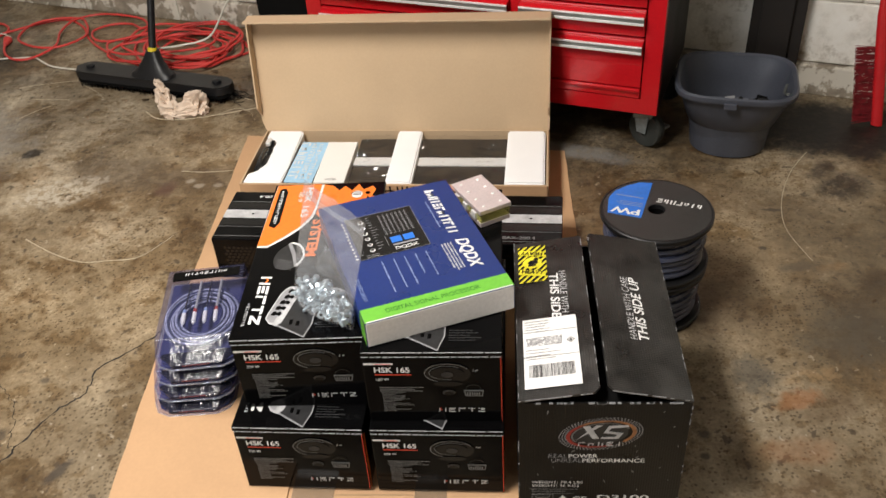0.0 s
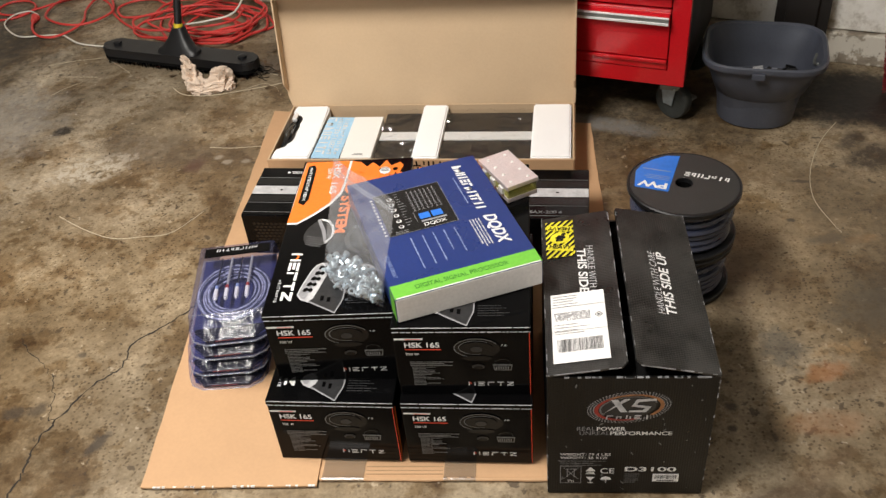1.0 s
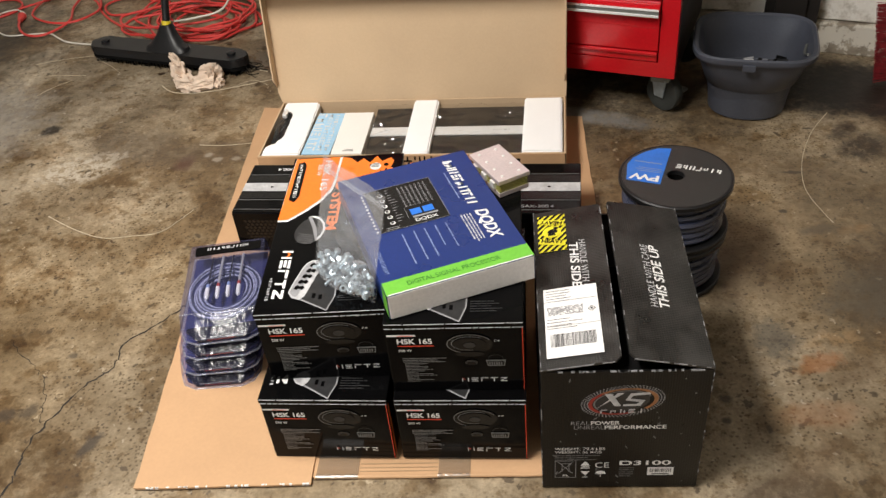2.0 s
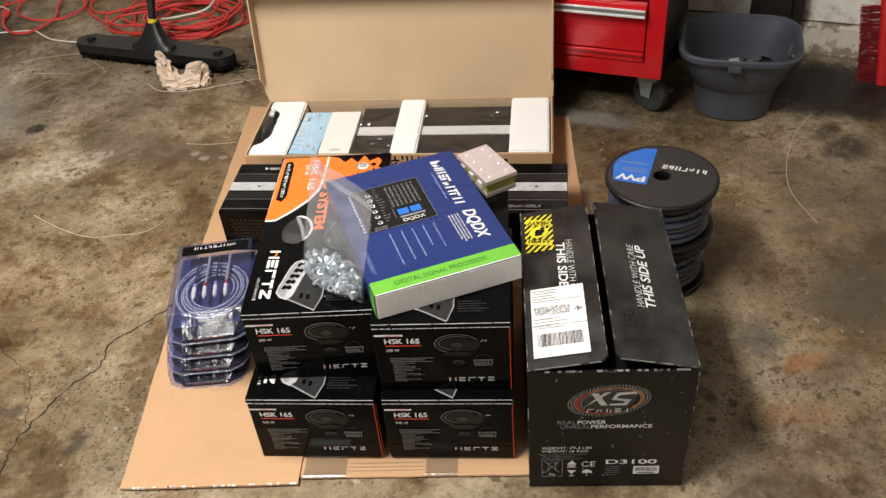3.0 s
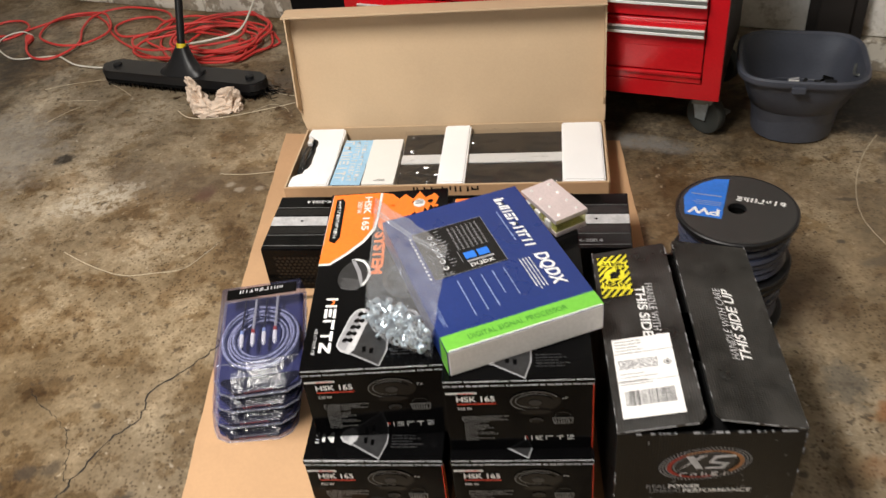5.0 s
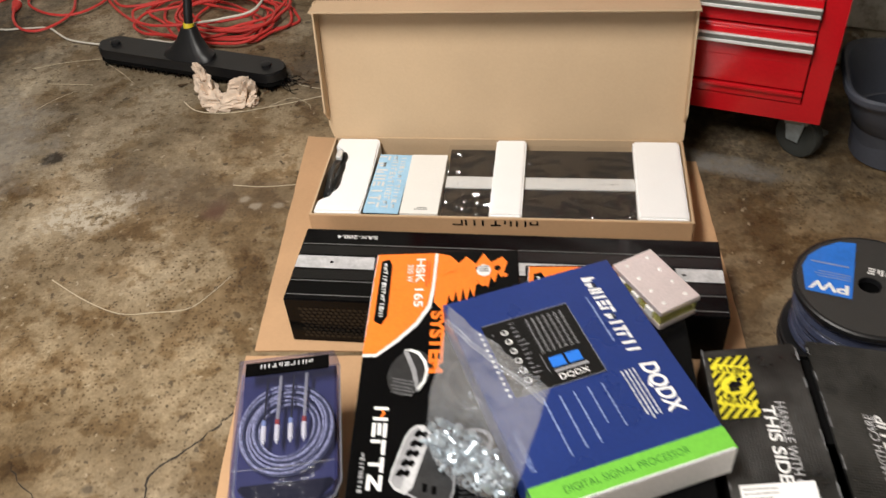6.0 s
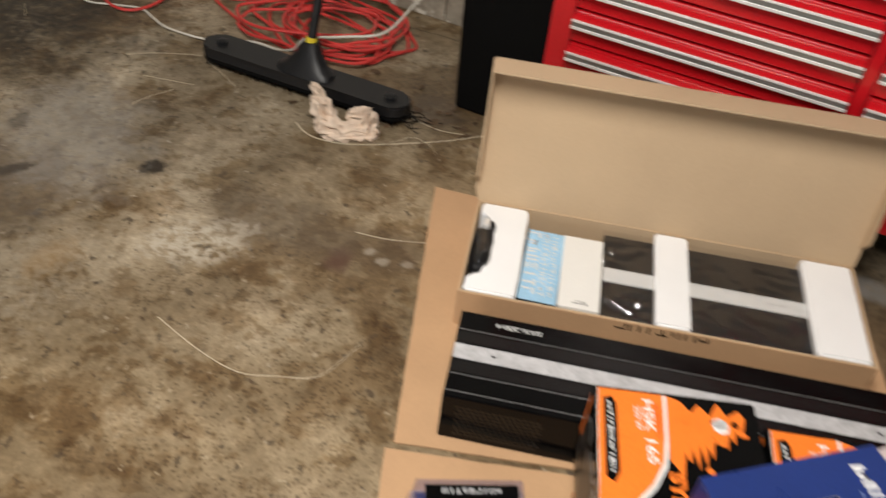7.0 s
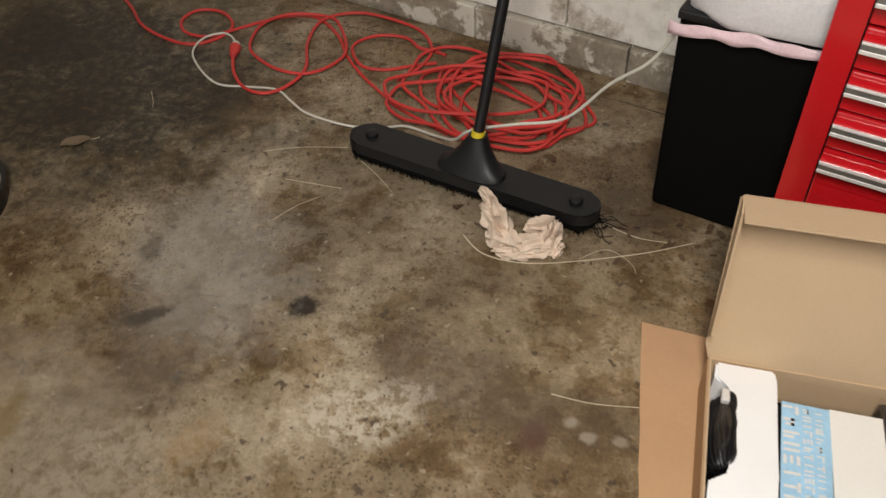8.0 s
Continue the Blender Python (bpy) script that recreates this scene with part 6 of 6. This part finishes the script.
# ---- red extension cord ----
def cords():
    t = thing("extension_cord", pose(0, 0, 0), "long red extension cord lying in loose coils", "cord")
    R, z = 0.0046, 0.0052

    def lay(name, pts, closed=False, lift=0.0):
        k = [Vector((x, y, z + lift + 0.006 * max(0.0, noise.noise((x * 7, y * 7, lift * 90))))) for x, y in pts]
        part(name, tube(smooth_path(k, 6, closed), R, 8, closed), M_cord_red, t, "", True)
    lay("loop", [(-2.5, 4.0), (-2.125, 3.658), (-2.009, 3.515), (-1.892, 3.441), (-1.812, 3.433), (-1.749, 3.484), (-1.744, 3.548), (-1.799, 3.61), (-1.873, 3.61), (-1.9, 3.55), (-1.865, 3.488), (-1.79, 3.474), (-1.717, 3.52), (-1.652, 3.566), (-1.574, 3.605), (-1.5, 3.598), (-1.419, 3.508), (-1.374, 3.413), (-1.315, 3.326), (-1.241, 3.239), (-1.185, 3.181), (-1.05, 3.09)])
    lay("loop", [(-1.688, 3.384), (-1.659, 3.293), (-1.61, 3.224), (-1.548, 3.202), (-1.494, 3.24), (-1.467, 3.324), (-1.491, 3.439), (-1.488, 3.547), (-1.448, 3.6), (-1.365, 3.62), (-1.254, 3.583), (-1.178, 3.53), (-1.14, 3.443), (-1.16, 3.36), (-1.21, 3.29)], lift=0.011)
    lay("loop", [(-1.464, 3.589), (-1.573, 3.595), (-1.643, 3.539), (-1.656, 3.447), (-1.631, 3.381), (-1.546, 3.312), (-1.461, 3.298), (-1.399, 3.347), (-1.376, 3.421), (-1.418, 3.538)], True, 0.012)
    lay("loop", [(-1.10, 3.43), (-1.14, 3.45), (-1.177, 3.46), (-1.225, 3.508), (-1.309, 3.509), (-1.364, 3.451), (-1.322, 3.36), (-1.253, 3.345), (-1.184, 3.37), (-1.12, 3.39)], lift=0.006)
    rng = random.Random(101)
    # the main coil: uneven ovals that share a middle
    for i in range(11):
        a0, b0 = rng.uniform(0.14, 0.25), rng.uniform(0.10, 0.165)
        cx, cy, turn = -0.970 + rng.uniform(-0.07, 0.09), 3.222 + rng.uniform(-0.05, 0.04), radians(rng.uniform(-55, 15))
        pts = []
        for k in range(14):
            a = 2 * math.pi * k / 14
            u, v = a0 * math.cos(a) * rng.uniform(0.88, 1.1), b0 * math.sin(a) * rng.uniform(0.88, 1.1)
            pts.append((cx + u * math.cos(turn) - v * math.sin(turn), cy + u * math.sin(turn) + v * math.cos(turn)))
        lay("coil", pts, True, 0.004 * i)
    plug = tube([Vector((-1.687, 3.372, 0.012)), Vector((-1.688, 3.39, 0.013)), Vector((-1.692, 3.412, 0.013))], 0.009, 10, False, None, 1.9)
    part("socket", plug, M_cord_red, t, "red moulded cord socket", True)
    w = thing("power_lead", pose(0, 0, 0), "white power lead plugged into the red cord", "cord")
    part("plug", tube([Vector((-1.692, 3.413, 0.014)), Vector((-1.695, 3.428, 0.014))], 0.012, 10), M_cord_white, w, "", True)
    k = [(-1.693, 3.425), (-1.718, 3.465), (-1.753, 3.483), (-1.8, 3.449), (-1.799, 3.362), (-1.699, 3.244), (-1.602, 3.232), (-1.523, 3.227), (-1.472, 3.182), (-1.424, 3.138), (-1.358, 3.109), (-1.296, 3.092), (-1.22, 3.085)]
    part("lead", tube(smooth_path([(x, y, 0.012) for x, y in k], 6), 0.0030, 8), M_cord_white, w, "", True)
    k = [(-1.22, 3.085, 0.012), (-1.16, 3.105, 0.012), (-1.08, 3.07, 0.016), (-1.02, 2.99, 0.07), (-0.975, 2.955, 0.128), (-0.88, 2.99, 0.125), (-0.769, 2.983, 0.155), (-0.683, 2.947, 0.276), (-0.613, 2.917, 0.354), (-0.569, 2.899, 0.444), (-0.52, 2.93, 0.50), (-0.40, 2.98, 0.53)]
    part("lead", tube(smooth_path(k, 6), 0.0036, 8), M_cord_white, w, "", True)


cords()


# ---- black bin with sacks on it ----
def black_bin():
    m = pose(-0.575, 2.893, 0, 0, 0, -22.8)
    t = thing("storage_bin", m, "tall black bin standing beside the tool cabinet", "bin")
    bm = block(0, 0.0, 0.0, 0.33, 0.33, 0.485, 0.012, 3)
    for v in bm.verts:
        f = 1 - 0.05 * (1 - v.co.z / 0.485)
        v.co.x, v.co.y = 0.165 + (v.co.x - 0.165) * f, 0.165 + (v.co.y - 0.165) * f
    part("body", bm, M_black_matte, t, "", True)
    part("rim", block(-0.004, -0.004, 0.468, 0.334, 0.334, 0.488, 0.005), M_black_plastic, t)
    return m


bin_pose = black_bin()


def sack(name, m, sx, sy, sz, material, seed, label, fold):
    t = thing(name, m, label, "plastic sack")
    bm = bmesh.new()
    bmesh.ops.create_icosphere(bm, subdivisions=4, radius=1)
    for v in bm.verts:
        q = v.co.copy()
        n1 = noise.noise((q * 1.7 + Vector((seed, 0, 0))))
        n2 = noise.noise((q * 5.0 + Vector((0, seed, 0))))
        x, y, z = (math.copysign(abs(c) ** 0.42, c) for c in q)
        v.co = Vector((x * sx, y * sy, (max(z, -0.95) * sz))) * (1 + 0.06 * n1 + 0.035 * n2)
    part("body", bm, material, t, "", True)
    bm = bmesh.new()
    rows = []
    for i in range(31):
        x = -sx + 2 * sx * i / 30
        rows.append([bm.verts.new((x * 1.03, -sy * (1.0 + 0.02 * noise.noise((i * 0.3, j, seed))) - 0.003 * j, -sz * 0.80 - 0.006 * j + 0.012 * noise.noise((i * 0.22, 0.5 * j, seed + 4)))) for j in range(4)])
    for a, b in zip(rows, rows[1:]):
        for j in range(3):
            bm.faces.new((a[j], b[j], b[j + 1], a[j + 1]))
    s = part("seam", bm, fold, t, "pink folded edge", True)
    md = s.modifiers.new("thick", "SOLIDIFY")
    md.thickness = 0.002
    return t


sack("plastic_sack", bin_pose @ pose(0.18, 0.165, 0.545, 4, -3, 0), 0.192, 0.183, 0.066, M_bag_white, 3.0, "white and pink plastic sack lying on the bin", M_bag_pink)


# ---- wall side things ----
t = thing("wall_post", ROOM @ pose(1.642, 0, 0), "dark stained wooden post against the block wall", "post")
part("board", block(0.0, -0.03, 0.100, 0.155, 0.014, 2.48, 0.003), M_wood_dark, t)
part("board", block(0.03, -0.045, 0.02, 0.12, -0.031, 1.9, 0.003), M_wood_dark, t)


def hand_brush():
    m = ROOM @ pose(2.018, -0.154, 0.0)
    t = thing("long_brush", m, "red plastic brush with dark red bristles leaning up", "brush")
    axis = Vector((-0.16, 0.15, 0.97)).normalized()
    foot = Vector((0.03, 0.0, 0.004))
    k = [foot + axis * s for s in (0.0, 0.14, 0.32, 0.36, 0.42)]
    bm = bmesh.new()
    sec = [(0.016, 0.010), (0.017, 0.010), (0.015, 0.010), (0.010, 0.009), (0.0095, 0.009)]
    rows = [[bm.verts.new(q + Vector((sx * math.cos(a), sy * math.sin(a), 0))) for a in (2 * math.pi * i / 14 for i in range(14))] for q, (sx, sy) in zip(k, sec)]
    for a, b in zip(rows, rows[1:]):
        for i in range(14):
            bm.faces.new((a[i], a[(i + 1) % 14], b[(i + 1) % 14], b[i]))
    bm.faces.new(rows[0][::-1])
    bm.faces.new(rows[-1])
    part("stock", bm, M_red_plastic, t, "", True)
    part("handle", tube([foot + axis * s for s in (0.41, 0.7, 0.99)], 0.009, 12), M_alu, t, "bare metal handle", True)
    rng = random.Random(111)
    bm = bmesh.new()
    for i in range(22):
        for j in range(20):
            b = foot + axis * (0.012 + 0.0102 * i) + Vector((-0.014, rng.uniform(-0.007, 0.007), rng.uniform(-0.003, 0.003)))
            tip = b + Vector((-0.050 + rng.uniform(-0.004, 0.004), rng.uniform(-0.014, 0.004), rng.uniform(-0.006, 0.006) - 0.004))
            tube([b, tip], 0.0011, 3, False, bm)
    tagged(part("bristles", bm, M_bristle_red, t), kind="stuff")


hand_brush()


# ---- rag ----
def rag():
    t = thing("rag", pose(-0.836, 2.728, 0.0), "crumpled beige cotton rag lying against the broom", "rag")

    def ridged(q):
        return 1 - 2.4 * abs(noise.noise(q))

    def crumple(c, r, turn, seed):
        """One bunched fold: sharp creases run over a soft lump."""
        bm = bmesh.new()
        bmesh.ops.create_icosphere(bm, subdivisions=5, radius=1)
        shift, spin = Vector((seed * 3.7, seed * 1.3, seed * 2.1)), Matrix.Rotation(radians(turn), 3, "Z")
        for v in bm.verts:
            q = v.co.copy()
            k = Vector((q.x * 0.75, q.y * 1.5, q.z * 1.2)) + shift
            bend = k + 0.5 * Vector((noise.noise(k * 1.1), noise.noise(k * 1.1 + Vector((9, 0, 0))), noise.noise(k * 1.1 + Vector((0, 9, 0)))))
            f = 0.66 + 0.62 * ridged(bend * 0.95) + 0.13 * ridged(bend * 2.1) + 0.02 * ridged(bend * 6.0)
            p = spin @ Vector((q.x * r[0] * f, q.y * r[1] * f, q.z * r[2] * f)) + Vector((c[0] * 0.88, c[1] * 0.88, c[2]))
            p.x, p.y = p.x * 0.9, p.y * 0.9
            p.z = max(p.z, 0.0015 + 0.002 * abs(noise.noise(p * 60)))
            v.co = p
        part("fold", bm, M_cloth, t, "", True)
    for i, (c, r, turn) in enumerate((
            ((-0.112, 0.092, 0.072), (0.026, 0.011, 0.014), -50), ((-0.092, 0.062, 0.055), (0.036, 0.020, 0.024), -55), ((-0.078, 0.022, 0.034), (0.042, 0.032, 0.036), -70),
            ((-0.052, -0.016, 0.020), (0.044, 0.026, 0.028), -35), ((-0.010, -0.042, 0.013), (0.052, 0.016, 0.017), 5), ((0.030, -0.022, 0.018), (0.046, 0.020, 0.026), 20),
            ((0.070, 0.004, 0.026), (0.036, 0.020, 0.032), 70), ((0.048, 0.036, 0.034), (0.036, 0.013, 0.024), 10), ((-0.008, -0.006, 0.014), (0.040, 0.018, 0.022), -20),
            ((0.088, -0.022, 0.012), (0.020, 0.012, 0.014), 60))):
        crumple(c, r, turn, i + 1.0)


rag()


# ---- straws, twigs and dry leaves on the floor ----
def straw(pts, r=0.0012):
    t = thing("straw", pose(pts[0][0], pts[0][1], 0), "long pale dry straw on the concrete", "straw", "dry straws on the floor")
    part("stem", tube(smooth_path([(x - pts[0][0], y - pts[0][1], r + 0.0005) for x, y in pts], 6), r, 5, False, None, 0.6), M_straw, t, "", True)


straw([(-1.114, 2.038), (-1.02, 1.969), (-0.929, 1.922), (-0.852, 1.921), (-0.778, 1.929), (-0.73, 1.985), (-0.707, 2.02)])
straw([(1.055, 2.26), (0.98, 2.165), (0.913, 2.035), (0.881, 1.911), (0.893, 1.803), (0.901, 1.769)])
straw([(-0.969, 2.746), (-0.927, 2.698), (-0.865, 2.678), (-0.794, 2.679), (-0.7, 2.699), (-0.582, 2.732), (-0.473, 2.775)], 0.0017)
straw([(-0.759, 2.349), (-0.681, 2.336), (-0.578, 2.338)])
straw([(-1.49, 2.985), (-1.40, 3.01), (-1.29, 3.02)], 0.001)
straw([(-1.41, 2.89), (-1.34, 2.88), (-1.27, 2.87)], 0.001)
straw([(-1.27, 3.00), (-1.20, 2.93), (-1.15, 2.87)], 0.0009)
straw([(-0.69, 2.83), (-0.60, 2.78), (-0.52, 2.77)], 0.0011)
straw([(-0.72, 2.70), (-0.66, 2.735), (-0.61, 2.70), (-0.60, 2.67)], 0.0008)
straw([(-1.40, 2.75), (-1.36, 2.80), (-1.31, 2.84)], 0.0009)
straw([(-1.86, 3.20), (-1.84, 3.16), (-1.83, 3.13)], 0.0009)
rng = random.Random(121)
bm = bmesh.new()
for i in range(210):
    x, y = rng.uniform(-2.0, -0.1), rng.uniform(1.7, 3.4)
    if i % 3 == 0:
        x, y = -0.62 + rng.gauss(0, 0.13), 2.84 + rng.gauss(0, 0.07)
    elif i % 7 == 1:
        x, y = rng.uniform(0.45, 1.3), rng.uniform(1.1, 2.3)
    r = rng.uniform(0.0015, 0.006) * (2.2 if i % 3 == 0 else 0.8)
    m = pose(x, y, 0.0018 + r * 0.15, rng.uniform(-15, 15), rng.uniform(-15, 15), rng.uniform(0, 360))
    k = [bm.verts.new(m @ Vector((r * 2 * math.cos(a) * rng.uniform(0.5, 1), r * math.sin(a) * rng.uniform(0.4, 1), rng.uniform(0, 0.002)))) for a in (2 * math.pi * j / 6 for j in range(6))]
    bm.faces.new(k)
debris = part("leaf_litter", bm, M_leaf, None, "small dry leaf bits and grit on the floor")
tagged(debris, "", "litter", "", "stuff")


# ---- a dry leaf and a low round pan ----
t = thing("dry_leaf", pose(-1.968, 2.968, 0.001, 0, 0, 25), "curled brown dry leaf on the concrete", "leaf")
bm = bmesh.new()
rows = []
for i in range(9):
    u = i / 8
    w = 0.018 * math.sin(math.pi * u) ** 0.7 + 0.001
    rows.append([bm.verts.new((-0.04 + 0.08 * u, w * c, 0.002 + 0.010 * c * c * math.sin(math.pi * u) + 0.003 * math.sin(9 * u))) for c in (-1, -0.5, 0, 0.5, 1)])
for a, b in zip(rows, rows[1:]):
    for j in range(4):
        bm.faces.new((a[j], b[j], b[j + 1], a[j + 1]))
part("blade", bm, surface("pale_dead_leaf", (0.17, 0.12, 0.07), 0.8, var=0.3), t, "", True)
part("stalk", tube([Vector((0.038, 0, 0.003)), Vector((0.058, 0.004, 0.002))], 0.0008, 5), M_straw, t, "", True)

t = thing("round_pan", pose(-2.205, 2.69, 0), "low black rimmed round pan with tan inside", "pan")
part("shell", lathe([(0.0, 0.0), (0.165, 0.0), (0.178, 0.004), (0.186, 0.05), (0.190, 0.056), (0.186, 0.060), (0.180, 0.056), (0.172, 0.008), (0.0, 0.006)], 48), M_black_plastic, t, "", True)
part("lining", lathe([(0.0, 0.0085), (0.168, 0.0085), (0.176, 0.045), (0.174, 0.045), (0.166, 0.0105), (0.0, 0.0105)], 48), M_straw, t, "tan inner lining", True)
